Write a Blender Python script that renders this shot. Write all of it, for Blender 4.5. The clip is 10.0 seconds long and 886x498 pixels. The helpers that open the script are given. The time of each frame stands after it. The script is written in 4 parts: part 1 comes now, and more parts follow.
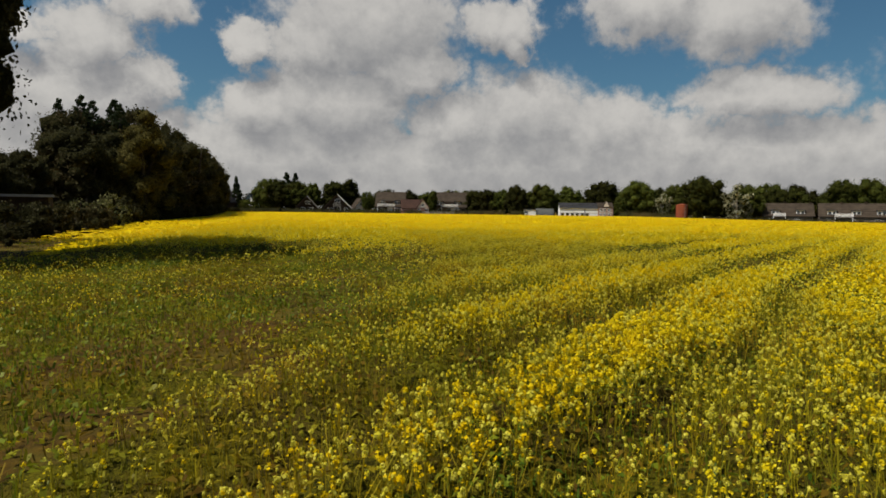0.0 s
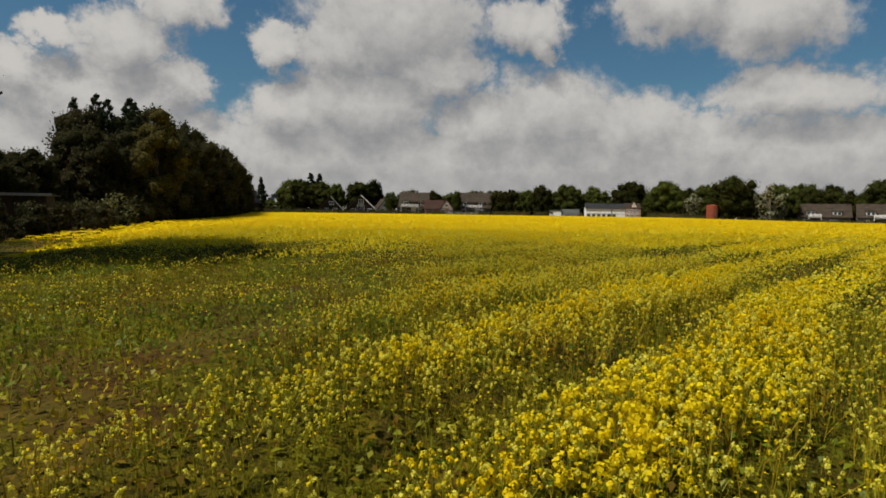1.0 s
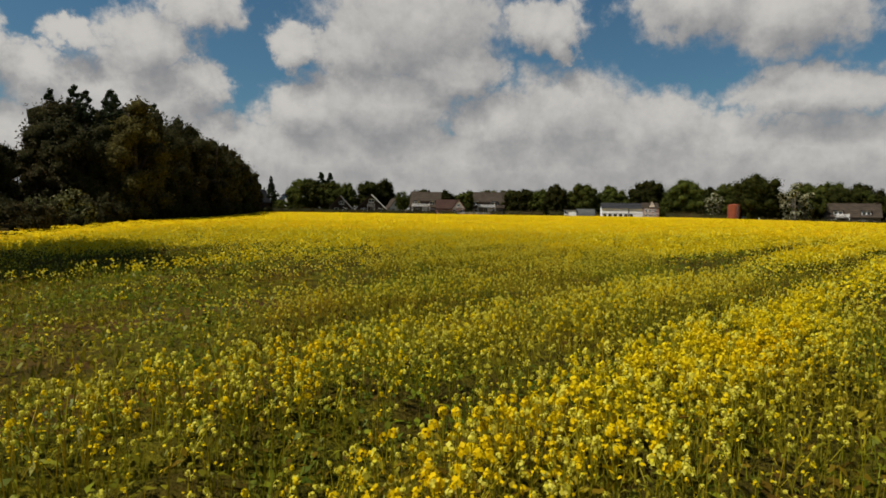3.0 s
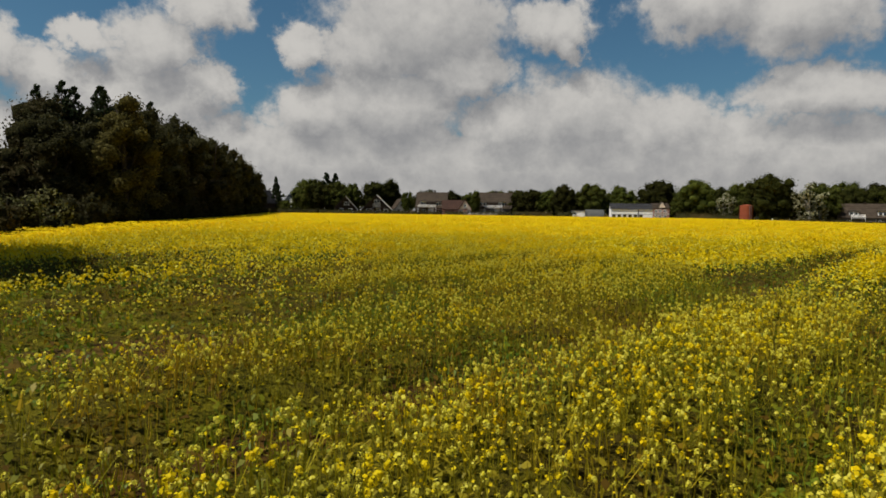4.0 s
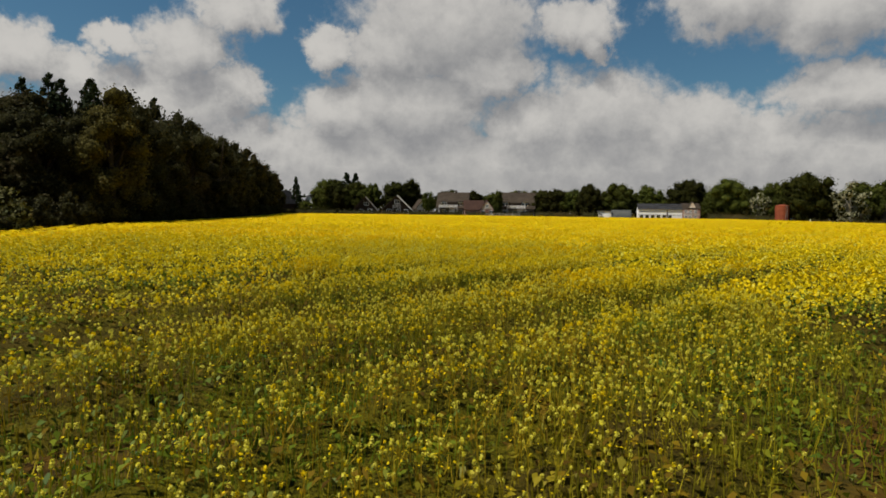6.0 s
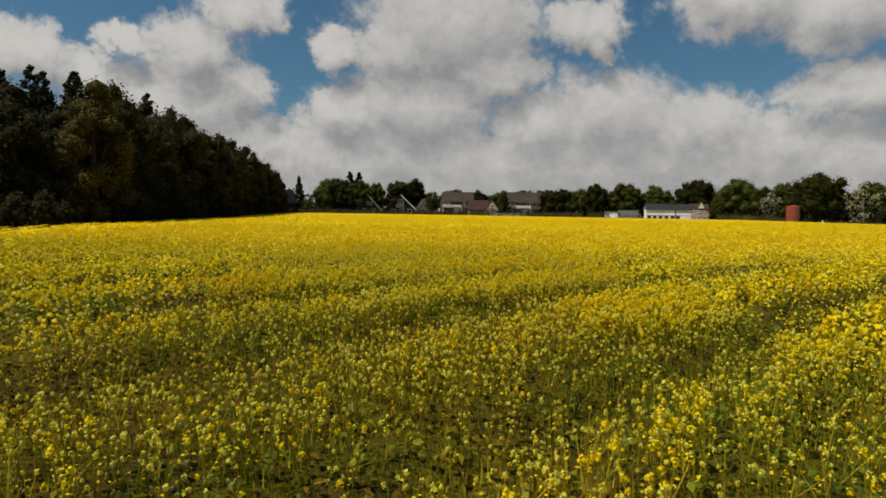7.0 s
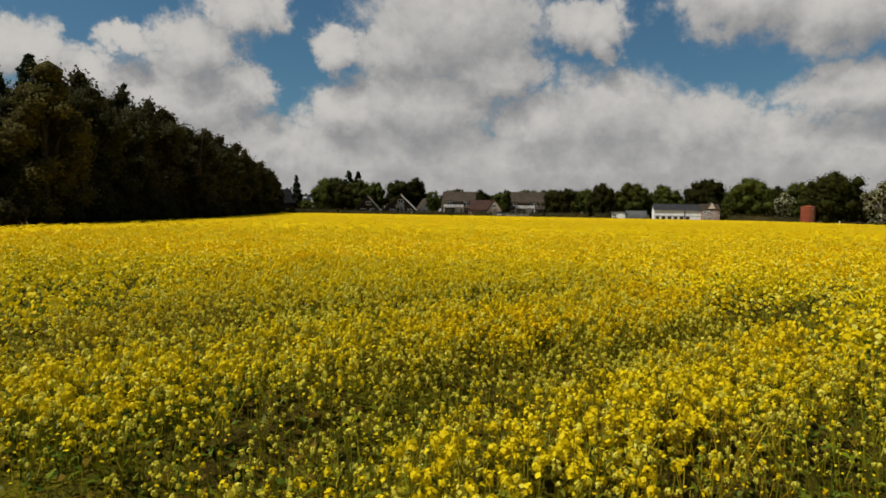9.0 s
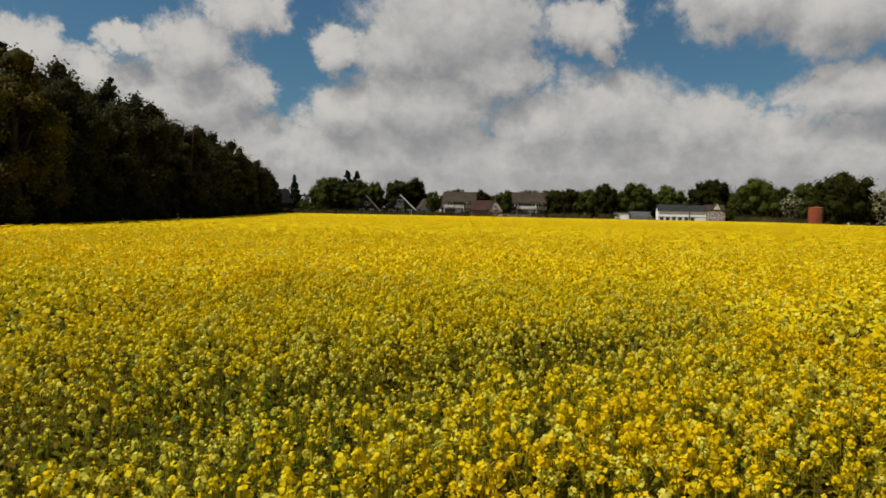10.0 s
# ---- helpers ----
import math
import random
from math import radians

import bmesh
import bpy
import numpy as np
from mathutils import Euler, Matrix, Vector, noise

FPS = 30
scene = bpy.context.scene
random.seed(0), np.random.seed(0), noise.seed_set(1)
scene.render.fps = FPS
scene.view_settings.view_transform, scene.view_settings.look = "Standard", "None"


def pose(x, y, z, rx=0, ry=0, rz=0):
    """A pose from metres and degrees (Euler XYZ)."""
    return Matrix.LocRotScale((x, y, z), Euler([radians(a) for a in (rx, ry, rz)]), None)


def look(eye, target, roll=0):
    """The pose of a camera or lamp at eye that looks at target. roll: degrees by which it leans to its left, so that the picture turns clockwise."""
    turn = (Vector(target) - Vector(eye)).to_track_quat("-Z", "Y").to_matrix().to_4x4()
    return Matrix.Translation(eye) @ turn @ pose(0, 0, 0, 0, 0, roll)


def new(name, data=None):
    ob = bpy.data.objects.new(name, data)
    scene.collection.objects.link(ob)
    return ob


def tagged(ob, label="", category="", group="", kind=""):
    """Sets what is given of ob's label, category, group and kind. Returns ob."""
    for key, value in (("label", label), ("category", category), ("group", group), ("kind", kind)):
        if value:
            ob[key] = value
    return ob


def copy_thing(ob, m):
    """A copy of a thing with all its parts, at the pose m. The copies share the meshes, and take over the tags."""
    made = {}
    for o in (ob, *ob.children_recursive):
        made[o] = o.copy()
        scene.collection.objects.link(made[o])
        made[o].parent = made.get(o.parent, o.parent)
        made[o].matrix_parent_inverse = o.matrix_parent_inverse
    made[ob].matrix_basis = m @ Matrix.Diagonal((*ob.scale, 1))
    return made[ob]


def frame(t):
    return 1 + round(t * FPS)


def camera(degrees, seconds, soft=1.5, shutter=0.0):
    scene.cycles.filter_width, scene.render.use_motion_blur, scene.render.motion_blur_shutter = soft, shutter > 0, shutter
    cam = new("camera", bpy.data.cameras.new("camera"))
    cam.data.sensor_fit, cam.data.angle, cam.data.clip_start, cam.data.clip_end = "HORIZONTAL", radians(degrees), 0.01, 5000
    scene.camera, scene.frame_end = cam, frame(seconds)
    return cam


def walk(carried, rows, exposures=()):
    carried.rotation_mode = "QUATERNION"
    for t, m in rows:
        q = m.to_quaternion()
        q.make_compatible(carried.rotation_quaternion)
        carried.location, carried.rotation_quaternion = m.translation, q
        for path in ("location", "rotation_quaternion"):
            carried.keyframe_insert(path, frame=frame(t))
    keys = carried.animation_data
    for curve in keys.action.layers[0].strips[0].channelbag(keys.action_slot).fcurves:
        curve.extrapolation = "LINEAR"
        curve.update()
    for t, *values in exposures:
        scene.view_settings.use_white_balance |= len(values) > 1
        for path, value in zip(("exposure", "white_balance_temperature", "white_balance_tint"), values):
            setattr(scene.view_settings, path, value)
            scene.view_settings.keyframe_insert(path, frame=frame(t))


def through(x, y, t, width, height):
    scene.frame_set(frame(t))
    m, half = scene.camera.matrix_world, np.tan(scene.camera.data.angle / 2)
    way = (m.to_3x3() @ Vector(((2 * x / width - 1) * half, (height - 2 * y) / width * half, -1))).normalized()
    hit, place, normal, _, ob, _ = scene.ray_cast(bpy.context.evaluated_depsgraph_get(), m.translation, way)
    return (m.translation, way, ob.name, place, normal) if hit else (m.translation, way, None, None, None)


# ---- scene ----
cam = camera(70.0, 10.0, soft=1.7)
# seconds, place, tilt, lean, heading
PATH = [
    (0.0, -1.851, 2.883, 1.737, -3.52, 0.68, 1.58),
    (0.5, -1.521, 3.923, 1.718, -3.50, 0.70, 2.62),
    (1.0, -1.178, 4.995, 1.679, -3.47, 0.73, 3.94),
    (1.5, -0.832, 6.079, 1.643, -3.48, 0.81, 4.62),
    (2.0, -0.488, 7.245, 1.605, -3.48, 0.80, 5.12),
    (2.5, -0.171, 8.477, 1.579, -3.49, 0.76, 5.35),
    (4.0, 0.108, 12.609, 1.576, -3.42, 0.71, 6.11),
    (4.5, 0.335, 13.815, 1.576, -3.42, 0.70, 7.06),
    (5.0, 0.522, 15.025, 1.596, -3.42, 0.72, 7.73),
    (5.5, 0.641, 16.186, 1.596, -3.41, 0.68, 8.07),
    (7.0, 0.789, 20.211, 1.625, -3.43, 0.86, 8.88),
    (7.5, 0.669, 21.602, 1.627, -3.45, 0.91, 8.99),
    (8.0, 0.492, 23.027, 1.624, -3.43, 0.89, 9.00),
    (8.5, 0.271, 24.487, 1.615, -3.42, 0.96, 8.98),
    (9.0, 0.023, 25.934, 1.626, -3.42, 0.92, 9.02),
    (9.5, -0.289, 27.435, 1.627, -3.39, 1.00, 8.99),
    (10.0, -0.626, 28.971, 1.613, -3.37, 1.02, 8.98),
]
walk(cam, [(t, pose(x, y, z, 90 + p, -r, w)) for t, x, y, z, p, r, w in PATH])
scene.view_settings.exposure = 0.25

# ---------------------------------------------------------------- light
SUN_EL, SUN_AZ = 55.0, -115.0          # azimuth from +y, clockwise


def heading(az, el):
    a, e = radians(az), radians(el)
    return Vector((math.sin(a) * math.cos(e), math.cos(a) * math.cos(e), math.sin(e)))


sun = new("sun", bpy.data.lights.new("sun", "SUN"))
sun.data.energy, sun.data.angle, sun.data.color = 5.0, radians(0.6), (1.0, 0.94, 0.84)
sun.matrix_world = look(heading(SUN_AZ, SUN_EL) * 300, (0, 0, 0))


class Nodes:
    """Short hand for building a node tree."""

    def __init__(self, tree):
        self.t = tree

    def put(self, kind, **kw):
        n = self.t.nodes.new(kind)
        for k, v in kw.items():
            setattr(n, k, v)
        return n

    def set(self, socket, value):
        if isinstance(value, bpy.types.NodeSocket):
            self.t.links.new(value, socket)
        elif value is not None:
            socket.default_value = value

    def math(self, op, a, b=None, c=None, clamp=False):
        n = self.put("ShaderNodeMath", operation=op, use_clamp=clamp)
        for s, v in zip(n.inputs, (a, b, c)):
            self.set(s, v)
        return n.outputs[0]

    def vec(self, op, a, b=None):
        n = self.put("ShaderNodeVectorMath", operation=op)
        for s, v in zip(n.inputs, (a, b)):
            self.set(s, v)
        return n.outputs["Value"] if op in ("DOT_PRODUCT", "LENGTH") else n.outputs["Vector"]

    def noise(self, scale, detail=4.0, rough=0.55, vector=None, out="Fac"):
        n = self.put("ShaderNodeTexNoise")
        n.inputs["Scale"].default_value, n.inputs["Detail"].default_value = scale, detail
        n.inputs["Roughness"].default_value = rough
        self.set(n.inputs["Vector"], vector)
        return n.outputs[out]

    def mix(self, fac, a, b, blend="MIX"):
        n = self.put("ShaderNodeMix", data_type="RGBA", blend_type=blend)
        self.set(n.inputs[0], fac)
        self.set(n.inputs[6], a if isinstance(a, bpy.types.NodeSocket) else (*a, 1))
        self.set(n.inputs[7], b if isinstance(b, bpy.types.NodeSocket) else (*b, 1))
        return n.outputs[2]

    def ramp(self, v, lo, hi, a=0.0, b=1.0):
        n = self.put("ShaderNodeMapRange", interpolation_type="SMOOTHSTEP")
        for s, x in zip(n.inputs, (v, lo, hi, a, b)):
            self.set(s, x)
        return n.outputs[0]


# cumulus heaps: azimuth, elevation, half width, half height (degrees)
CLOUDS = [
    (-8.3, 15.9, 8.0, 5.0), (-4.7, 12.1, 4.8, 2.2), (-13.3, 13.9, 3.7, 3.3), (-18.3, 14.0, 2.2, 1.8), (3.2, 16.1, 3.6, 2.3),
    (4.5, 14.4, 1.9, 1.4), (15.6, 17.0, 5.2, 3.0), (22.5, 15.4, 5.6, 3.2), (24.4, 9.4, 6.6, 2.1), (5.4, 8.3, 7.0, 3.9),
    (-0.6, 7.8, 4.6, 3.0), (12.5, 7.1, 5.0, 3.1), (18.9, 5.5, 7.0, 2.5), (-26.5, 16.4, 3.5, 2.2), (-30.4, 13.0, 3.9, 2.8),
    (-35.4, 13.0, 2.2, 1.3), (-32.6, 8.6, 7.4, 3.2), (-26.6, 10.3, 2.6, 1.8), (-42.6, 10.9, 3.6, 2.3), (-38.2, 10.7, 2.0, 1.7),
    (-17.0, 8.4, 4.6, 2.8), (-11.8, 9.2, 7.4, 3.4), (-24.5, 5.4, 7.4, 2.5), (-61.0, 13.0, 8.0, 5.0), (46.0, 12.0, 10.0, 5.0),
]


def cloud_group():
    g = bpy.data.node_groups.new("cloud_heaps", "ShaderNodeTree")
    g.interface.new_socket("Vector", in_out="INPUT", socket_type="NodeSocketVector")
    g.interface.new_socket("Value", in_out="OUTPUT", socket_type="NodeSocketFloat")
    n = Nodes(g)
    src, dst = n.put("NodeGroupInput"), n.put("NodeGroupOutput")
    v = src.outputs[0]
    wob = n.vec("SUBTRACT", n.noise(0.45, 6.0, 0.62, v, "Color"), (0.5, 0.5, 0.5))
    sway = n.vec("SUBTRACT", n.noise(0.16, 2.0, 0.5, v, "Color"), (0.5, 0.5, 0.5))
    p = n.vec("ADD", n.vec("ADD", v, n.vec("MULTIPLY", sway, (3.0, 2.0, 0.0))), n.vec("MULTIPLY", wob, (6.0, 4.2, 0.0)))
    total = None
    for az, el, a, b in CLOUDS:
        q = n.vec("MULTIPLY", n.vec("SUBTRACT", p, (az, el, 0)), (1 / a, 1 / b, 0))
        e = n.math("POWER", 0.45, n.vec("DOT_PRODUCT", q, q))
        total = e if total is None else n.math("MAXIMUM", total, e)
    sep = n.put("ShaderNodeSeparateXYZ")
    n.set(sep.inputs[0], p)
    # a layer of cloud low over the horizon, and loose cloud far to the sides and overhead
    low = n.ramp(sep.outputs[1], 5.0, 10.5, 0.9, 0.0)
    side = n.math("MULTIPLY", n.ramp(n.math("ABSOLUTE", sep.outputs[0]), 40.0, 62.0), n.ramp(n.noise(0.055, 5.0, 0.6, v), 0.48, 0.66, 0.0, 0.9))
    top = n.math("MULTIPLY", n.ramp(sep.outputs[1], 21.0, 28.0), n.ramp(n.noise(0.05, 5.0, 0.6, v), 0.52, 0.68, 0.0, 0.9))
    total = n.math("MAXIMUM", n.math("MAXIMUM", total, low), n.math("MAXIMUM", side, top))
    broad = n.math("MULTIPLY_ADD", n.noise(0.22, 5.0, 0.6, v), 0.40, -0.20)
    fine = n.math("MULTIPLY_ADD", n.noise(0.80, 6.0, 0.60, v), 0.36, -0.18)
    n.set(dst.inputs[0], n.math("ADD", total, n.math("ADD", broad, fine)))
    return g


world = bpy.data.worlds.new("world")
scene.world = world
world.use_nodes = True
world.node_tree.nodes.clear()
w = Nodes(world.node_tree)
sky = w.put("ShaderNodeTexSky", sky_type="NISHITA", sun_disc=False, sun_elevation=radians(SUN_EL), sun_rotation=radians(SUN_AZ))
sky.air_density, sky.dust_density, sky.ozone_density = 1.0, 0.6, 2.0
direction = w.put("ShaderNodeTexCoord").outputs["Generated"]
xyz = w.put("ShaderNodeSeparateXYZ")
w.set(xyz.inputs[0], direction)
deg = 180 / math.pi
azimuth = w.math("MULTIPLY", w.math("ARCTAN2", xyz.outputs[0], xyz.outputs[1]), deg)
elevation = w.math("MULTIPLY", w.math("ARCSINE", xyz.outputs[2]), deg)
both = w.put("ShaderNodeCombineXYZ")
w.set(both.inputs[0], azimuth), w.set(both.inputs[1], elevation)
heaps = cloud_group()
here, above = w.put("ShaderNodeGroup", node_tree=heaps), w.put("ShaderNodeGroup", node_tree=heaps)
w.set(here.inputs[0], both.outputs[0])
w.set(above.inputs[0], w.vec("ADD", both.outputs[0], (-1.0, 2.6, 0)))
cover = w.ramp(here.outputs[0], 0.24, 0.62)
relief = w.math("SUBTRACT", here.outputs[0], above.outputs[0])
tone = w.math("MULTIPLY_ADD", relief, 0.52, 0.50)
tone = w.math("ADD", tone, w.math("MULTIPLY_ADD", w.noise(0.22, 4.0, 0.5, both.outputs[0]), 0.26, -0.13))
cloud = w.mix(w.ramp(tone, 0.15, 0.95), (0.20, 0.203, 0.211), (0.475, 0.46, 0.435))
blue = w.mix(1.0, sky.outputs[0], (0.028, 0.043, 0.046), "MULTIPLY")
back = w.put("ShaderNodeBackground")
w.set(back.inputs[0], w.mix(cover, blue, cloud))
back.inputs[1].default_value = 1.0
w.t.links.new(back.outputs[0], w.put("ShaderNodeOutputWorld").inputs[0])


# ---------------------------------------------------------------- materials
def material(name, rough=0.8, metal=0.0):
    m = bpy.data.materials.new(name)
    m.use_nodes = True
    n = Nodes(m.node_tree)
    b = m.node_tree.nodes["Principled BSDF"]
    b.inputs["Roughness"].default_value, b.inputs["Metallic"].default_value = rough, metal
    return m, n, b


def bump(n, b, height, strength=0.4, distance=0.02):
    k = n.put("ShaderNodeBump")
    k.inputs["Strength"].default_value, k.inputs["Distance"].default_value = strength, distance
    n.set(k.inputs["Height"], height)
    n.t.links.new(k.outputs[0], b.inputs["Normal"])


def place(n):
    return n.put("ShaderNodeNewGeometry").outputs["Position"]


def plain(name, dark, light, scale=1.5, rough=0.8, relief=0.3, metal=0.0, fine=9.0):
    """A surface with broad stains and a fine grain."""
    m, n, b = material(name, rough, metal)
    b.inputs["Specular IOR Level"].default_value = 0.12
    p = place(n)
    f = n.math("ADD", n.math("MULTIPLY", n.noise(scale, 4.0, 0.6, p), 0.65), n.math("MULTIPLY", n.noise(scale * fine, 3.0, 0.6, p), 0.35))
    n.set(b.inputs["Base Color"], n.mix(n.ramp(f, 0.3, 0.7), dark, light))
    bump(n, b, n.noise(scale * fine * 2, 3.0, 0.6, p), relief)
    return m


def by_tree(n, c, vary):
    """Each tree's own tint: some darker and browner, some fresher."""
    r = n.put("ShaderNodeObjectInfo").outputs["Random"]
    return n.mix(vary, c, n.mix(r, (0.50, 0.36, 0.36), (1.75, 1.55, 1.2)), "MULTIPLY")


def leafy(name, dark, light, third=None, through=0.35, rough=0.6, broad=0.25, shine=0.06, vary=0.0):
    """Thin plant matter: each piece its own tint, some light shines through."""
    m, n, b = material(name, rough)
    g = n.put("ShaderNodeNewGeometry")
    c = n.mix(g.outputs["Random Per Island"], dark, light)
    if third:
        c = n.mix(n.ramp(n.noise(broad, 3.0, 0.6, g.outputs["Position"]), 0.45, 0.68), c, third)
    if vary:
        c = by_tree(n, c, vary)
    n.set(b.inputs["Base Color"], c)
    b.inputs["Specular IOR Level"].default_value = shine
    tr = n.put("ShaderNodeBsdfTranslucent")
    n.set(tr.inputs[0], c)
    mx = n.put("ShaderNodeMixShader")
    mx.inputs[0].default_value = through
    n.t.links.new(b.outputs[0], mx.inputs[1])
    n.t.links.new(tr.outputs[0], mx.inputs[2])
    n.t.links.new(mx.outputs[0], m.node_tree.nodes["Material Output"].inputs[0])
    return m


PETAL = leafy("rape_petal", (0.56, 0.410, 0.003), (0.69, 0.55, 0.010), (0.64, 0.44, 0.002), 0.35, 0.6, 0.5)
PETAL_PALE = leafy("pale_rape_petal", (0.52, 0.455, 0.018), (0.63, 0.565, 0.085), None, 0.35, 0.6)
STEM = leafy("rape_stem", (0.17, 0.16, 0.008), (0.34, 0.285, 0.013), (0.37, 0.245, 0.015), 0.25, 0.6, 0.6)
LEAF = leafy("rape_leaf", (0.038, 0.080, 0.007), (0.17, 0.200, 0.010), (0.27, 0.205, 0.010), 0.35, 0.5, 0.4, 0.12)
BROWN_LEAF = leafy("withered_rape_leaf", (0.055, 0.030, 0.004), (0.17, 0.112, 0.006), None, 0.3, 0.7)
STRAW = leafy("dry_straw", (0.09, 0.062, 0.008), (0.21, 0.15, 0.018), None, 0.15, 0.8)
FOLIAGE = leafy("wood_foliage", (0.021, 0.022, 0.008), (0.046, 0.044, 0.015), (0.055, 0.042, 0.015), 0.2, 0.7, 0.07)
FOLIAGE_GREEN = leafy("garden_foliage", (0.018, 0.030, 0.007), (0.048, 0.062, 0.013), (0.044, 0.046, 0.010), 0.25, 0.7, 0.05, vary=1.0)
FOLIAGE_GOLD = leafy("golden_brown_foliage", (0.056, 0.050, 0.013), (0.112, 0.095, 0.023), None, 0.25, 0.7)
FOLIAGE_PALE = leafy("pale_foliage", (0.20, 0.20, 0.10), (0.42, 0.40, 0.27), None, 0.3, 0.7)
FOLIAGE_LIGHT = leafy("light_new_leaves", (0.06, 0.068, 0.024), (0.19, 0.18, 0.075), None, 0.3, 0.7)
NEEDLE = leafy("conifer_needles", (0.010, 0.019, 0.007), (0.025, 0.036, 0.012), None, 0.12, 0.7)


def shaded_inner_leaves(name, dark, light, vary=0.0):
    """Close twigs and leaves inside a crown; their colour is darkened for shade."""
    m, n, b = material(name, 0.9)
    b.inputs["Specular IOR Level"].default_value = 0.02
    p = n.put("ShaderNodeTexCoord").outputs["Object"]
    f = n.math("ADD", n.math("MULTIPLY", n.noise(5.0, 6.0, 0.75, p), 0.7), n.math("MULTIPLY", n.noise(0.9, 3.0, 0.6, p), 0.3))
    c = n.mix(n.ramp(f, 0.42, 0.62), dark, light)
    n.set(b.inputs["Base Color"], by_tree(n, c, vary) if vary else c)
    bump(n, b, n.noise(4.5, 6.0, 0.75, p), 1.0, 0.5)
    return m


INNER_SHADE = shaded_inner_leaves("wood_inner_foliage_shade", (0.016, 0.016, 0.006), (0.044, 0.042, 0.014))
INNER_SHADE_GREEN = shaded_inner_leaves("garden_inner_foliage_shade", (0.011, 0.017, 0.004), (0.048, 0.062, 0.014), 1.0)
INNER_SHADE_GOLD = shaded_inner_leaves("golden_inner_foliage_shade", (0.036, 0.032, 0.010), (0.100, 0.085, 0.022))
BLOSSOM = leafy("white_blossom", (0.55, 0.53, 0.46), (0.75, 0.72, 0.66), None, 0.3, 0.7)
BARK = plain("bark", (0.018, 0.014, 0.010), (0.05, 0.04, 0.03), 3.0, 0.9, 0.8)
BARK_PALE = plain("pale_birch_bark", (0.16, 0.14, 0.12), (0.55, 0.52, 0.47), 2.0, 0.8, 0.5)
PLASTER = plain("white_plaster", (0.66, 0.65, 0.62), (0.82, 0.81, 0.78), 0.7, 0.85, 0.2)
PLASTER_GREY = plain("grey_brown_render", (0.10, 0.085, 0.07), (0.17, 0.145, 0.125), 0.7, 0.85, 0.2)
ROOF_BROWN = plain("brown_roof_tiles", (0.028, 0.021, 0.015), (0.060, 0.045, 0.032), 0.8, 0.75, 0.6)
ROOF_RED = plain("red_roof_tiles", (0.030, 0.016, 0.012), (0.055, 0.028, 0.020), 0.8, 0.75, 0.6)
ROOF_DARK = plain("dark_roof_tiles", (0.016, 0.016, 0.018), (0.042, 0.042, 0.045), 0.8, 0.7, 0.5)
WHITE_WOOD = plain("white_painted_wood", (0.68, 0.67, 0.64), (0.82, 0.81, 0.79), 2.0, 0.6, 0.15)
DARK_WOOD = plain("dark_stained_wood", (0.016, 0.012, 0.009), (0.042, 0.029, 0.021), 2.0, 0.8, 0.4)
RED_PAINT = plain("brick_red_paint", (0.17, 0.042, 0.020), (0.24, 0.066, 0.033), 0.9, 0.6, 0.2)
METAL_GREY = plain("grey_sheet_metal", (0.18, 0.185, 0.19), (0.30, 0.30, 0.30), 1.0, 0.5, 0.2, 0.3)
SHEET_DARK = plain("weathered_sheet_metal", (0.045, 0.048, 0.046), (0.085, 0.088, 0.084), 1.0, 0.6, 0.2)
CREAM = plain("cream_plaster", (0.46, 0.38, 0.30), (0.62, 0.53, 0.44), 0.9, 0.85, 0.2)
CONCRETE = plain("grey_concrete", (0.22, 0.21, 0.20), (0.36, 0.35, 0.33), 1.0, 0.9, 0.3)


def brick_material():
    m, n, b = material("red_brick", 0.85)
    t = n.put("ShaderNodeTexBrick")
    t.inputs["Scale"].default_value = 4.0
    t.inputs["Color1"].default_value, t.inputs["Color2"].default_value = (0.30, 0.12, 0.08, 1), (0.22, 0.085, 0.06, 1)
    t.inputs["Mortar"].default_value = (0.42, 0.39, 0.35, 1)
    g = n.put("ShaderNodeTexCoord")
    sep, com = n.put("ShaderNodeSeparateXYZ"), n.put("ShaderNodeCombineXYZ")
    n.set(sep.inputs[0], g.outputs["Object"])
    n.set(com.inputs[0], n.math("ADD", sep.outputs[0], sep.outputs[1])), n.set(com.inputs[1], sep.outputs[2])
    n.set(t.inputs["Vector"], com.outputs[0])
    n.set(b.inputs["Base Color"], n.mix(n.ramp(n.noise(0.8, 4.0), 0.35, 0.7, 0.0, 0.4), t.outputs[0], (0.42, 0.27, 0.21)))
    bump(n, b, t.outputs["Fac"], 0.3)
    return m


BRICK = brick_material()


def glass_material():
    m, n, b = material("window_glass", 0.06)
    n.set(b.inputs["Base Color"], n.mix(n.noise(1.2, 2.0), (0.015, 0.017, 0.02), (0.04, 0.045, 0.05)))
    b.inputs["Specular IOR Level"].default_value = 0.6
    return m


GLASS = glass_material()


def soil_material():
    m, n, b = material("field_soil", 0.95)
    b.inputs["Specular IOR Level"].default_value = 0.1
    p = place(n)
    clod = n.noise(9.0, 6.0, 0.65, p)
    c = n.mix(n.ramp(clod, 0.3, 0.72), (0.019, 0.010, 0.002), (0.086, 0.044, 0.004))
    c = n.mix(n.ramp(n.noise(0.5, 5.0, 0.6, p), 0.40, 0.62, 0.0, 0.75), c, (0.075, 0.062, 0.005))
    n.set(b.inputs["Base Color"], c)
    bump(n, b, clod, 0.9, 0.05)
    return m


SOIL = soil_material()


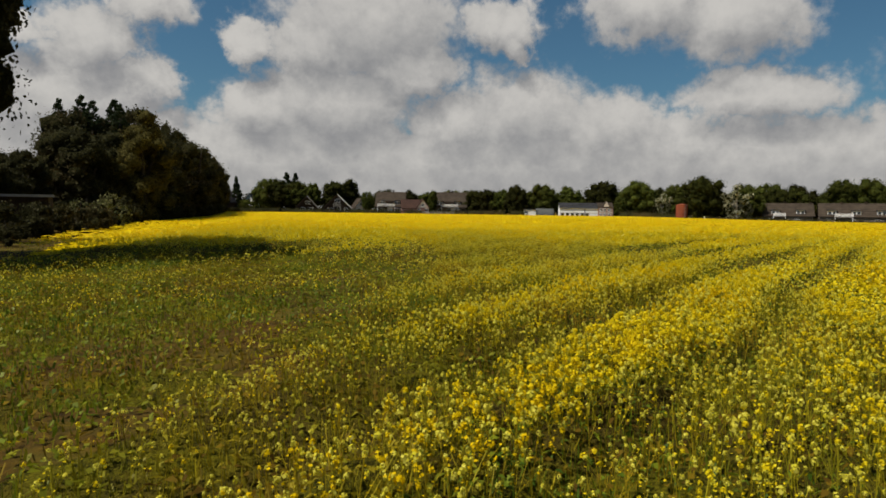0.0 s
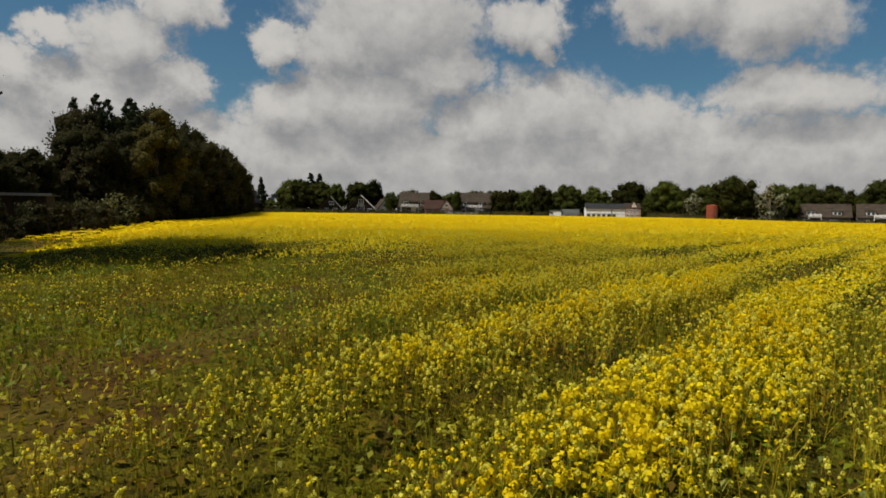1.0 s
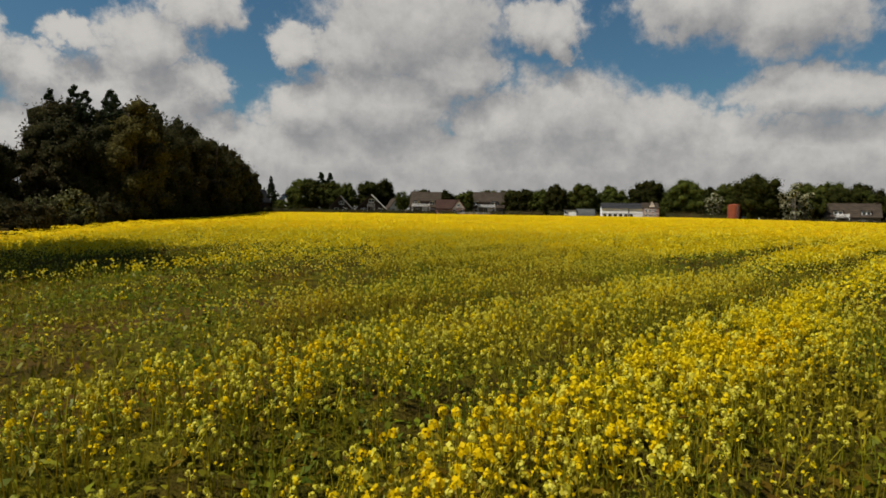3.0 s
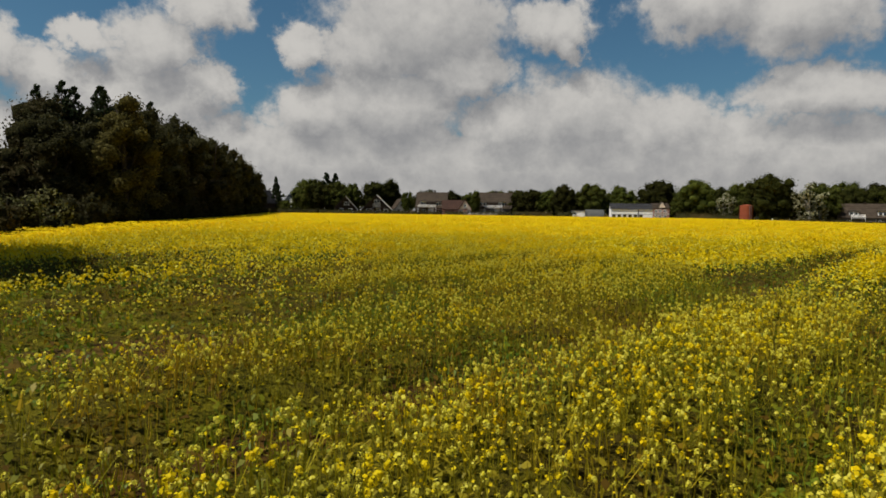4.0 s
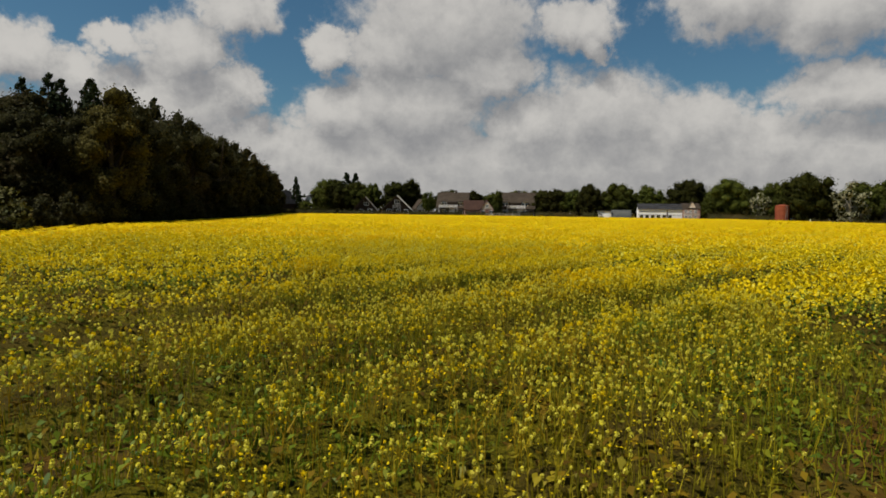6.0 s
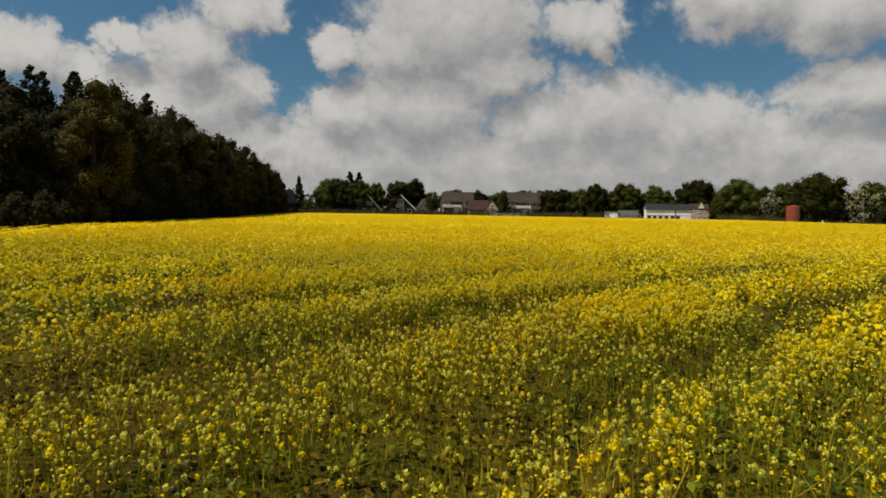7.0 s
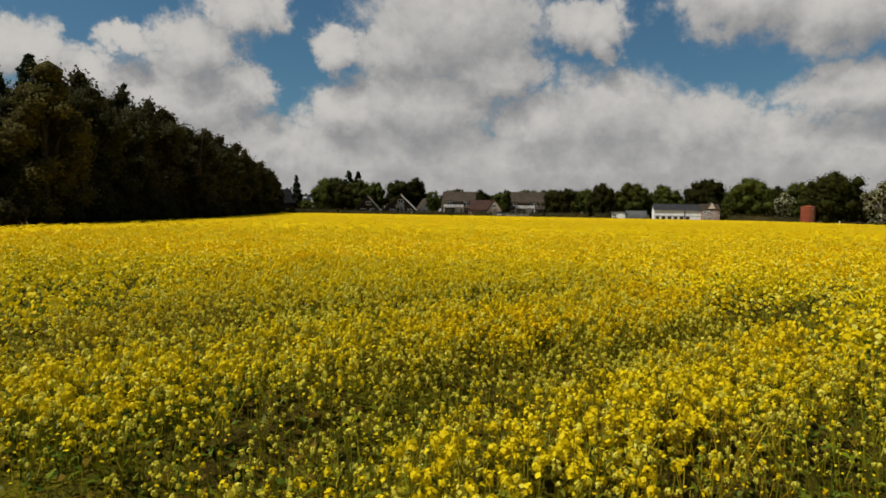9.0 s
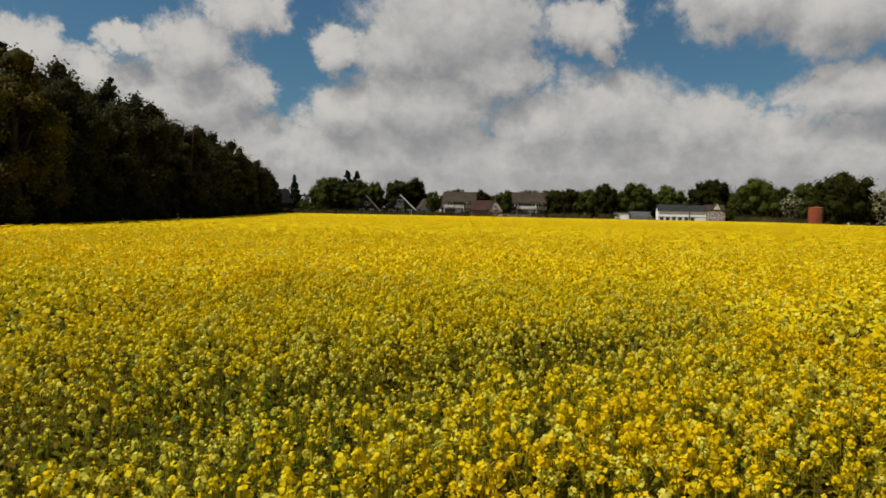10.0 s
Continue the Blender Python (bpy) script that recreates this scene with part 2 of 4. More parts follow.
def canopy_material():
    """The crop seen as one mass from far off: flower tops over green."""
    m, n, b = material("rape_canopy", 0.9)
    b.inputs["Specular IOR Level"].default_value = 0.03
    p = place(n)
    f = n.math("ADD", n.math("MULTIPLY", n.noise(3.5, 6.0, 0.7, p), 0.6), n.math("MULTIPLY", n.noise(0.15, 4.0, 0.6, p), 0.4))
    n.set(b.inputs["Base Color"], n.mix(n.ramp(f, 0.33, 0.50), (0.52, 0.378, 0.002), (0.64, 0.465, 0.001)))
    bump(n, b, n.noise(6.0, 5.0, 0.7, p), 0.8, 0.15)
    return m


CANOPY = canopy_material()


def low_leaf_material():
    """The close mass of low leaves and stalks between the flowering stems."""
    m, n, b = material("low_leaves", 0.85)
    b.inputs["Specular IOR Level"].default_value = 0.05
    p = place(n)
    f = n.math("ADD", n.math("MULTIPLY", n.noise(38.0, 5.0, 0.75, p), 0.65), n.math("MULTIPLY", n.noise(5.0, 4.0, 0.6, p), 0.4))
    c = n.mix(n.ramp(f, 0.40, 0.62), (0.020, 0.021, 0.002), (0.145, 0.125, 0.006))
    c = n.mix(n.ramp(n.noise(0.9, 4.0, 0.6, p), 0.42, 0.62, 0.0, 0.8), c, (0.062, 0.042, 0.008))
    n.set(b.inputs["Base Color"], c)
    bump(n, b, n.noise(34.0, 5.0, 0.7, p), 1.0, 0.06)
    return m


LOW_LEAVES = low_leaf_material()


# ---------------------------------------------------------------- mesh helpers
def mesh_object(name, bm, mats, parent=None, label="", smooth=False):
    me = bpy.data.meshes.new(name)
    bm.to_mesh(me)
    bm.free()
    for m in mats if isinstance(mats, (list, tuple)) else [mats]:
        me.materials.append(m)
    if smooth:
        me.shade_smooth()
    ob = new(name, me)
    if parent:
        ob.parent = parent
    return tagged(ob, label)


def part(name, bm, mats, parent, label="", smooth=False):
    return mesh_object(name, bm, mats, parent, label, smooth)


def thing(name, label, category, m=None, group="", kind=""):
    ob = new(name)
    ob.empty_display_size = 0.3
    if m is not None:
        ob.matrix_basis = m
    return tagged(ob, label, category, group, kind)


def box(bm, x0, x1, y0, y1, z0, z1, edge=0.0):
    made = bmesh.ops.create_cube(bm, size=1.0)
    for v in made["verts"]:
        v.co = Vector(((x0 + x1) / 2 + v.co.x * (x1 - x0), (y0 + y1) / 2 + v.co.y * (y1 - y0), (z0 + z1) / 2 + v.co.z * (z1 - z0)))
    if edge:
        bmesh.ops.bevel(bm, geom=list({e for v in made["verts"] for e in v.link_edges}), offset=edge, segments=1, affect="EDGES")
    return bm


def boxed(*a, edge=0.0):
    return box(bmesh.new(), *a, edge=edge)


def tube(bm, points, radii, sides=6):
    """A tapered tube along points."""
    rings = []
    for i, (p, r) in enumerate(zip(points, radii)):
        a = Vector(points[max(i - 1, 0)])
        b = Vector(points[min(i + 1, len(points) - 1)])
        z = (b - a).normalized()
        x = z.orthogonal().normalized()
        y = z.cross(x)
        rings.append([bm.verts.new(Vector(p) + (x * math.cos(2 * math.pi * k / sides) + y * math.sin(2 * math.pi * k / sides)) * r) for k in range(sides)])
    for a, b in zip(rings, rings[1:]):
        for k in range(sides):
            bm.faces.new((a[k], a[(k + 1) % sides], b[(k + 1) % sides], b[k]))
    bm.faces.new(list(reversed(rings[0])))
    bm.faces.new(rings[-1])
    return bm


def quads_mesh(name, verts, mat_ids, mats):
    """A mesh of separate four-sided faces; verts has shape (n, 4, 3)."""
    verts = np.asarray(verts, dtype=np.float32)
    n = len(verts)
    me = bpy.data.meshes.new(name)
    me.vertices.add(n * 4)
    me.vertices.foreach_set("co", verts.reshape(-1))
    me.loops.add(n * 4)
    me.loops.foreach_set("vertex_index", np.arange(n * 4, dtype=np.int32))
    me.polygons.add(n)
    me.polygons.foreach_set("loop_start", np.arange(0, n * 4, 4, dtype=np.int32))
    for m in mats:
        me.materials.append(m)
    me.polygons.foreach_set("material_index", np.asarray(mat_ids, dtype=np.int32))
    me.update(calc_edges=True)
    return me


def value_noise(x, y, seed):
    """Smooth noise from 0 to 1 over one metre cells."""
    table = np.random.default_rng(seed).random((256, 256))
    xi, yi = np.floor(x).astype(int), np.floor(y).astype(int)
    fx, fy = x - xi, y - yi
    fx, fy = fx * fx * (3 - 2 * fx), fy * fy * (3 - 2 * fy)
    a, b = table[xi % 256, yi % 256], table[(xi + 1) % 256, yi % 256]
    c, d = table[xi % 256, (yi + 1) % 256], table[(xi + 1) % 256, (yi + 1) % 256]
    return (a * (1 - fx) + b * fx) * (1 - fy) + (c * (1 - fx) + d * fx) * fy


def smooth(a, b, v):
    k = np.clip((v - a) / (b - a), 0, 1)
    return k * k * (3 - 2 * k)


# ---------------------------------------------------------------- ground
# the field's outline: the wood on one side, gardens at the far end
WOOD_EDGE = [(-12.0, 5.0), (-18.5, 26.0), (-26.0, 44.0), (-33.0, 68.0), (-40.0, 98.0), (-58.0, 150.0), (-77.0, 204.0)]
FAR_EDGE = [(-77.0, 204.0), (-20.0, 205.0), (20.0, 194.0), (45.0, 190.0), (66.0, 182.0), (90.0, 168.0), (150.0, 140.0)]


def wood_x(y):
    return np.interp(y, [p[1] for p in WOOD_EDGE], [p[0] for p in WOOD_EDGE])


def far_y(x):
    return np.interp(x, [p[0] for p in FAR_EDGE], [p[1] for p in FAR_EDGE])


FIELD_RISE = 0.26


def dip(x, y):
    """The land falls away gently at the field's far corner."""
    return -1.6 * smooth(38.0, 92.0, np.asarray(x, dtype=float)) * smooth(70.0, 160.0, np.asarray(y, dtype=float))


def ground_z(x, y):
    """The field lies a little higher than its margins."""
    return dip(x, y) + FIELD_RISE * np.minimum(smooth(1.0, 12.0, x - wood_x(y)), smooth(4.0, 40.0, far_y(x) - y)) * smooth(-60.0, -30.0, y)


def ground_sheet():
    """One sheet to the horizon, finely lumpy where the camera passes."""
    def axis(near0, near1, step):
        fine = list(np.arange(near0, near1 + 0.01, step))
        out = [near1 + k for k in (3, 6, 10, 15, 20, 26, 33, 40, 50, 60, 72, 85, 100, 115, 130, 145, 160, 180, 220, 400, 900, 2000, 4000)]
        return np.array([near0 - (k - near1) for k in reversed(out)] + fine + out)
    xs, ys = axis(-14, 16, 0.2), axis(2, 48, 0.2)
    gx, gy = np.meshgrid(xs, ys, indexing="ij")
    gz = (value_noise(gx * 2.2, gy * 2.2, 3) - 0.5) * 0.05 + (value_noise(gx * 6.0, gy * 6.0, 4) - 0.5) * 0.03
    near = (gx > -13) & (gx < 15) & (gy > 3) & (gy < 47)
    gz = np.where(near, gz, 0) + ground_z(gx, gy)
    nx, ny = gx.shape
    verts = np.stack([gx, gy, gz], -1).reshape(-1, 3)
    i = np.arange(nx * ny).reshape(nx, ny)
    faces = np.stack([i[:-1, :-1], i[1:, :-1], i[1:, 1:], i[:-1, 1:]], -1).reshape(-1, 4)
    me = bpy.data.meshes.new("ground")
    me.from_pydata(verts.tolist(), [], faces.tolist())
    me.materials.append(SOIL)
    me.shade_smooth()
    return tagged(new("ground", me), "brown crumbly field soil with patches of low weeds", "ground", kind="structure")


ground_sheet()

TRACKS = [(-4.3, 0.22, 0.55), (-5.78, 0.30, 0.70), (-7.5, 0.32, 0.7), (-9.8, 0.45, 0.95), (-12.65, 0.35, 0.7),
          (-15.0, 0.5, 0.75), (-17.0, 0.5, 0.62), (-19.6, 0.4, 0.5), (-23.0, 0.4, 0.6), (-27.0, 0.4, 0.6), (-32.0, 0.5, 0.5)]
RIDGES = [(-3.3, 0.5, 0.20), (-4.85, 0.35, 0.22), (-5.35, 0.3, 0.30), (-6.95, 0.34, 0.20), (-8.6, 0.5, 0.16), (-11.2, 0.5, 0.10), (-12.05, 0.22, 0.30), (-16.2, 0.4, 0.15)]
BAND_AT = [-21.0, -18.8, -17.3, -16.2, -14.2, -13.2, -11.0, -9.6, -8.6, -7.5, -6.7, -5.6, -4.0]
BAND = [0.90, 0.82, 0.74, 0.80, 0.62, 0.58, 0.60, 0.60, 0.64, 0.60, 0.72, 0.68, 0.76]


def vigour(x, y):
    """How thick the crop stands, from 0 (bare soil) to 1."""
    across, along = 0.819 * x - 0.574 * y, 0.574 * x + 0.819 * y
    across = across + (value_noise(along * 0.25, across * 0.1 + 40, 21) - 0.5) * 0.7
    v = np.interp(across, BAND_AT, BAND)
    # thin and patchy towards the trees
    v = v * (1 - 0.62 * smooth(-1.6, -4.4, x) * smooth(22, 16, y))
    v = np.maximum(v, 0.90 * smooth(22.5, 29.5, y + 0.8 * np.clip(x, 0, 9)) + 0.11 * smooth(29.5, 37, y))
    v = v * (1 - 0.78 * smooth(-4.6, -8.0, x) * smooth(28, 20, y))
    calm = 1 - 0.6 * smooth(28, 45, y)
    v = v + (value_noise(across * 0.7 + 9, along * 0.16, 22) - 0.5) * 0.48 * calm
    v = v + (value_noise(x * 0.6, y * 0.6, 23) - 0.5) * 0.32 * calm
    v = np.maximum(v, 0.86 * smooth(4.5, 14.0, x))
    # poorer at the start and in one bare patch
    v = v * (1 - 0.2 * smooth(10, 6, y)) * (1 - 0.4 * np.exp(-((x + 2.6) / 1.5) ** 2 - ((y - 18.3) / 1.3) ** 2))
    for c, wide, lift in RIDGES:
        v = v + lift * np.exp(-((across - c) / wide) ** 2)
    for c, wide, deep in TRACKS:
        v = v * (1 - deep * np.exp(-((across - c) / (1.2 * wide)) ** 2) * (1 - 0.7 * smooth(28, 41, y)))
    return np.clip(np.maximum(v, 0.27 * smooth(-5.0, -8.0, x)), 0.03, 1.0)


def scatter(x0, x1, y0, y1, per_m2, seed):
    """Jittered places inside the field."""
    g = np.random.default_rng(seed)
    step = 1 / math.sqrt(per_m2)
    gx, gy = np.meshgrid(np.arange(x0, x1, step), np.arange(y0, y1, step), indexing="ij")
    x = gx.ravel() + g.uniform(-0.5, 0.5, gx.size) * step * 1.3
    y = gy.ravel() + g.uniform(-0.5, 0.5, gx.size) * step * 1.3
    ok = (x > wood_x(y) + 0.5) & (y < far_y(x) - 0.5)
    return x[ok], y[ok], g


def plate(c, u, v):
    """A four-sided face about c."""
    c, u, v = np.array(c), np.array(u), np.array(v)
    return [c - u - v, c + u - v, c + u + v, c - u + v]


def tilt_axes(rnd, steep):
    a, t = rnd.uniform(0, 2 * math.pi), rnd.uniform(0, steep)
    n = np.array([math.sin(t) * math.cos(a), math.sin(t) * math.sin(a), math.cos(t)])
    s = rnd.uniform(0, 2 * math.pi)
    u = np.cross(n, [math.cos(s), math.sin(s), 0.3])
    u /= np.linalg.norm(u)
    return u, np.cross(n, u)


def flower_head(rnd, size, petals, fill, tall=1.25):
    """A raceme about the origin: small four-petalled flowers facing outwards round a dome, shut buds at its tip."""
    out = []
    for k in range(petals):
        a, t = 6.283 * (k * 0.382 + rnd.uniform(-0.08, 0.08)), math.acos(1 - 1.55 * (k + 0.5) / petals)
        d = np.array([math.sin(t) * math.cos(a), math.sin(t) * math.sin(a), math.cos(t)])
        n = d + np.array([rnd.uniform(-0.4, 0.4) for j in range(3)])
        n /= np.linalg.norm(n)
        u = np.cross(n, [rnd.uniform(-1, 1), rnd.uniform(-1, 1), 0.4])
        u /= np.linalg.norm(u)
        v, s = np.cross(n, u), size * rnd.uniform(0.8, 1.2) * fill
        out.append(plate(size * d * (1, 1, tall) * rnd.uniform(0.65, 0.95), u * s, v * s))
    return out


def ribbon(a, b, wide, ang):
    u = np.array([math.cos(ang), math.sin(ang), 0]) * wide
    a, b = np.array(a), np.array(b)
    return [a - u, a + u, b + u * 0.7, b - u * 0.7]


def plant_template(rnd, level, heads=3, pale=0.0):
    """One rape plant one metre high: four-sided faces as the places they hang on and their shape about those, and a material each:
    0 petal, 1 pale petal, 2 stem, 3 leaf."""
    hung, shape, mats = [], [], []

    def put(quad, mat, at=None):
        quad = np.array(quad, dtype=np.float32)
        hung.append(quad if at is None else np.tile(np.array(at, dtype=np.float32), (4, 1)))
        shape.append(np.zeros((4, 3)) if at is None else quad)
        mats.append(mat)

    lean = np.array([rnd.uniform(-0.09, 0.09), rnd.uniform(-0.09, 0.09)])
    top = np.array([lean[0], lean[1], 1.0])
    tips = [top]
    for k in range(max(heads, 1) - 1):
        a, r = rnd.uniform(0, 6.28), rnd.uniform(0.05, 0.15)
        tips.append(np.array([lean[0] + r * math.cos(a), lean[1] + r * math.sin(a), rnd.uniform(0.72, 1.0)]))
    if level == 0:
        for k in range(2):
            put(ribbon((0, 0, 0), top * 0.97, 0.0042, k * 1.57), 2)
        for tip in tips[1:]:
            put(ribbon(top * rnd.uniform(0.4, 0.62), tip, 0.003, rnd.uniform(0, 3.1)), 2)
        for k in range(4):
            z, a = rnd.uniform(0.15, 0.8), rnd.uniform(0, 6.28)
            d, s = np.array([math.cos(a), math.sin(a), 0]), np.array([-math.sin(a), math.cos(a), 0])
            ln, wd = rnd.uniform(0.07, 0.14) * (1.15 - 0.6 * z), rnd.uniform(0.009, 0.020) * (1.2 - 0.6 * z)
            b1, b2 = d * ln * 0.55 + [0, 0, ln * 0.45], d * ln + [0, 0, ln * rnd.uniform(0.0, 0.6)]
            put([-s * wd * 0.3, s * wd * 0.3, b1 + s * wd, b1 - s * wd], 3, top * z)
            put([b1 - s * wd, b1 + s * wd, b2 + s * wd * 0.25, b2 - s * wd * 0.25], 3, top * z)
        # loose single flowers lower down the stems
        for k in range(2 + heads if heads else 0):
            tip, (u, v) = rnd.choice(tips), tilt_axes(rnd, 1.3)
            at = tip * rnd.uniform(0.72, 0.94) + np.array([rnd.uniform(-0.05, 0.05), rnd.uniform(-0.05, 0.05), 0])
            put(plate((0, 0, 0), u * 0.013, v * 0.013), 0, at)
        for tip in tips[:heads]:
            tint = 1 if rnd.random() < pale else 0
            for q in flower_head(rnd, rnd.uniform(0.024, 0.032), 12, 0.34, rnd.uniform(1.1, 1.6)):
                put(q, tint, tip)
    elif level == 1:
        for tip in tips[:heads]:
            tint = 1 if rnd.random() < pale else 0
            for q in flower_head(rnd, 0.0255, 3, 0.80):
                put(q, tint, tip)
        for k in range((heads + 1) // 2):
            u, v = tilt_axes(rnd, 1.2)
            put(plate((0, 0, 0), u * 0.020, v * 0.018), 0, (rnd.uniform(-0.12, 0.12), rnd.uniform(-0.12, 0.12), rnd.uniform(0.7, 0.9)))
        u, v = tilt_axes(rnd, 1.3)
        put(plate((0, 0, 0), u * 0.06, v * 0.025), 3, (rnd.uniform(-0.08, 0.08), rnd.uniform(-0.08, 0.08), rnd.uniform(0.4, 0.8)))
    elif level == 2:
        for k in range(6):
            u, v = tilt_axes(rnd, 0.35)
            put(plate((rnd.uniform(-0.2, 0.2), rnd.uniform(-0.2, 0.2), rnd.uniform(0.91, 1.0)), u * 0.10, v * 0.09), 0)
    else:
        for k in range(4):
            u, v = tilt_axes(rnd, 0.4)
            put(plate((rnd.uniform(-0.4, 0.4), rnd.uniform(-0.4, 0.4), rnd.uniform(0.88, 1.02)), u * 0.17, v * 0.13), 0)
    return np.array(hung, dtype=np.float32), np.array(shape, dtype=np.float32), np.array(mats)


def planted(x, y, height, full, templates, g):
    """Sets a template at every place, turned by chance; full: the size of its flower heads and leaves."""
    which = g.integers(0, len(templates), len(x))
    verts, ids = [np.zeros((0, 4, 3))], [np.zeros(0)]
    for k, (at, q, m) in enumerate(templates):
        s = which == k
        n = int(s.sum())
        if not n or not len(m):
            continue
        a = g.uniform(0, 2 * math.pi, n)
        ca, sa, h, f = [w[:, None, None] for w in (np.cos(a), np.sin(a), height[s], full[s])]
        wide = 0.5 + 0.7 * h
        px, py = at[None, :, :, 0] * wide + q[None, :, :, 0] * f, at[None, :, :, 1] * wide + q[None, :, :, 1] * f
        vz = at[None, :, :, 2] * h + q[None, :, :, 2] * f + ground_z(x[s], y[s])[:, None, None]
        verts.append(np.stack([px * ca - py * sa + x[s][:, None, None], px * sa + py * ca + y[s][:, None, None], vz], -1).reshape(-1, 4, 3))
        ids.append(np.tile(m, n))
    return np.concatenate(verts), np.concatenate(ids)


def chance(x, y):
    """An even draw from 0 to 1 for a place."""
    s = np.sin(x * 127.1 + y * 311.7) * 43758.5
    return s - np.floor(s)


CROP_MATS = [PETAL, PETAL_PALE, STEM, LEAF, STRAW]
NEAR = (-4.6, 4.9, 4.2, 37.5)


def crop(name, label, level, places, per, seed, keep=None, reach=0.50):
    x0, x1, y0, y1 = places
    x, y, g = scatter(x0, x1, y0, y1, per, seed)
    v = vigour(x, y)
    ok = g.random(len(x)) < 0.34 + 0.66 * v
    if keep is not None:
        ok &= keep(x, y)
    x, y, v = x[ok], y[ok], v[ok]
    h = reach * (0.52 + 0.48 * smooth(0.1, 0.7, v)) * g.uniform(0.74, 1.06, len(x))
    rnd = random.Random(seed)
    if level > 1:
        q, m = planted(x, y, h, np.ones(len(x)), [plant_template(rnd, level) for k in range(12)], g)
    else:
        # rich plants carry several full yellow racemes, poor ones a few small pale ones, the poorest none
        mood = v - 0.14 * smooth(29, 21, y) + g.uniform(-0.22, 0.22, len(x))
        full = (0.40 + 0.40 * smooth(0.4, 1.05, mood) + 0.15 * smooth(28, 37, y)) * g.uniform(0.75, 1.25, len(x))
        many = 5 if level == 0 else 4
        tiers = [(mood < 0.18, 0, 0.0), ((mood >= 0.18) & (mood < 0.60), 3, 0.8), ((mood >= 0.60) & (mood < 0.82), 4, 0.55), (mood >= 0.82, many, 0.18)]
        made = [planted(x[w], y[w], h[w], full[w], [plant_template(rnd, level, heads, pale) for k in range(12)], g) for w, heads, pale in tiers]
        q, m = np.concatenate([a for a, b in made]), np.concatenate([b for a, b in made])
    me = quads_mesh(name, q, m, CROP_MATS)
    return tagged(new(name, me), label, "crop", kind="stuff")


WAY_Y, WAY_X = [3, 8.5, 12.6, 16, 20, 25, 29, 38], [-1.8, -0.2, 0.1, 0.6, 0.8, 0.2, -0.6, -2.2]
# the strip of the field along the flight, where every raceme is modelled
inside = lambda x, y: (np.abs(x - np.interp(y, WAY_Y, WAY_X)) < 3.1) & (y > NEAR[2]) & (y < NEAR[3])
# the corners of the field behind the start stay thin
ahead = lambda x, y: ((x > -3 - 1.1 * (y - 2)) & (x < 3 + 0.85 * (y - 2)) & (y > 2)) | (chance(x, y) < 0.2)
MID = (-20.0, 27.0, -3.0, 60.0)
LOW = (-16.0, 15.0, -1.0, 50.0)


def beyond(x, y):
    """0 round the camera's way, 1 where the coarser crop has taken over."""
    return np.maximum(np.maximum(smooth(16, 27, x), smooth(-13, -20, x)), np.maximum(smooth(42, 59, y), smooth(0, -2.5, y)))


crop("rapeseed_plants", "flowering yellow rapeseed plants with green stems on soil", 0, NEAR, 72, 11, inside)
crop("rapeseed_plants", "flowering yellow rapeseed standing in loose rows on soil", 1, MID, 37, 12, lambda x, y: ~inside(x, y) & ahead(x, y) & (chance(x, y) > beyond(x, y)))
FARTHER = (-45.0, 72.0, -4.0, 112.0)
inside_far = lambda x, y: (x > FARTHER[0]) & (x < FARTHER[1]) & (y > FARTHER[2]) & (y < FARTHER[3])
crop("rapeseed_crop", "dense bright yellow rapeseed in full flower", 2, FARTHER, 4.8, 13, lambda x, y: chance(x, y) < beyond(x, y), 0.48)
crop("rapeseed_crop", "dense bright yellow rapeseed in full flower", 3, (-85.0, 150.0, -4.0, 206.0), 1.35, 14, lambda x, y: ~inside_far(x, y), 0.50)


def canopy_sheet():
    """The mass of the crop under its flower tops, away from where the camera passes."""
    xs, ys = np.arange(-84, 150, 1.0), np.arange(-5, 206, 1.0)
    gx, gy = np.meshgrid(xs, ys, indexing="ij")
    rim = np.minimum(smooth(0.3, 2.5, gx - wood_x(gy)), smooth(0.3, 2.5, far_y(gx) - gy))
    away = np.maximum(smooth(31, 42, gy), smooth(8, 21, np.abs(gx) + (value_noise(gx * 0.5, gy * 0.5, 32) - 0.5) * 4) * smooth(0.45, 0.85, vigour(gx, gy)))
    gz = (0.33 + 0.08 * smooth(20, 36, gy) + (value_noise(gx * 0.6, gy * 0.6, 31) - 0.5) * 0.12) * rim * away - 0.05
    nx, ny = gx.shape
    i = np.arange(nx * ny).reshape(nx, ny)
    f = np.stack([i[:-1, :-1], i[1:, :-1], i[1:, 1:], i[:-1, 1:]], -1).reshape(-1, 4)
    f = f[(gz.reshape(-1)[f] > -0.03).any(1) & (gx > wood_x(gy)).reshape(-1)[f].all(1)]
    gz = gz + ground_z(gx, gy)
    me = bpy.data.meshes.new("crop_canopy")
    me.from_pydata(np.stack([gx, gy, gz], -1).reshape(-1, 3).tolist(), [], f.tolist())
    me.materials.append(CANOPY)
    me.shade_smooth()
    return tagged(new("crop_canopy", me), "yellow and green mass of flowering rapeseed", "crop", kind="stuff")


canopy_sheet()


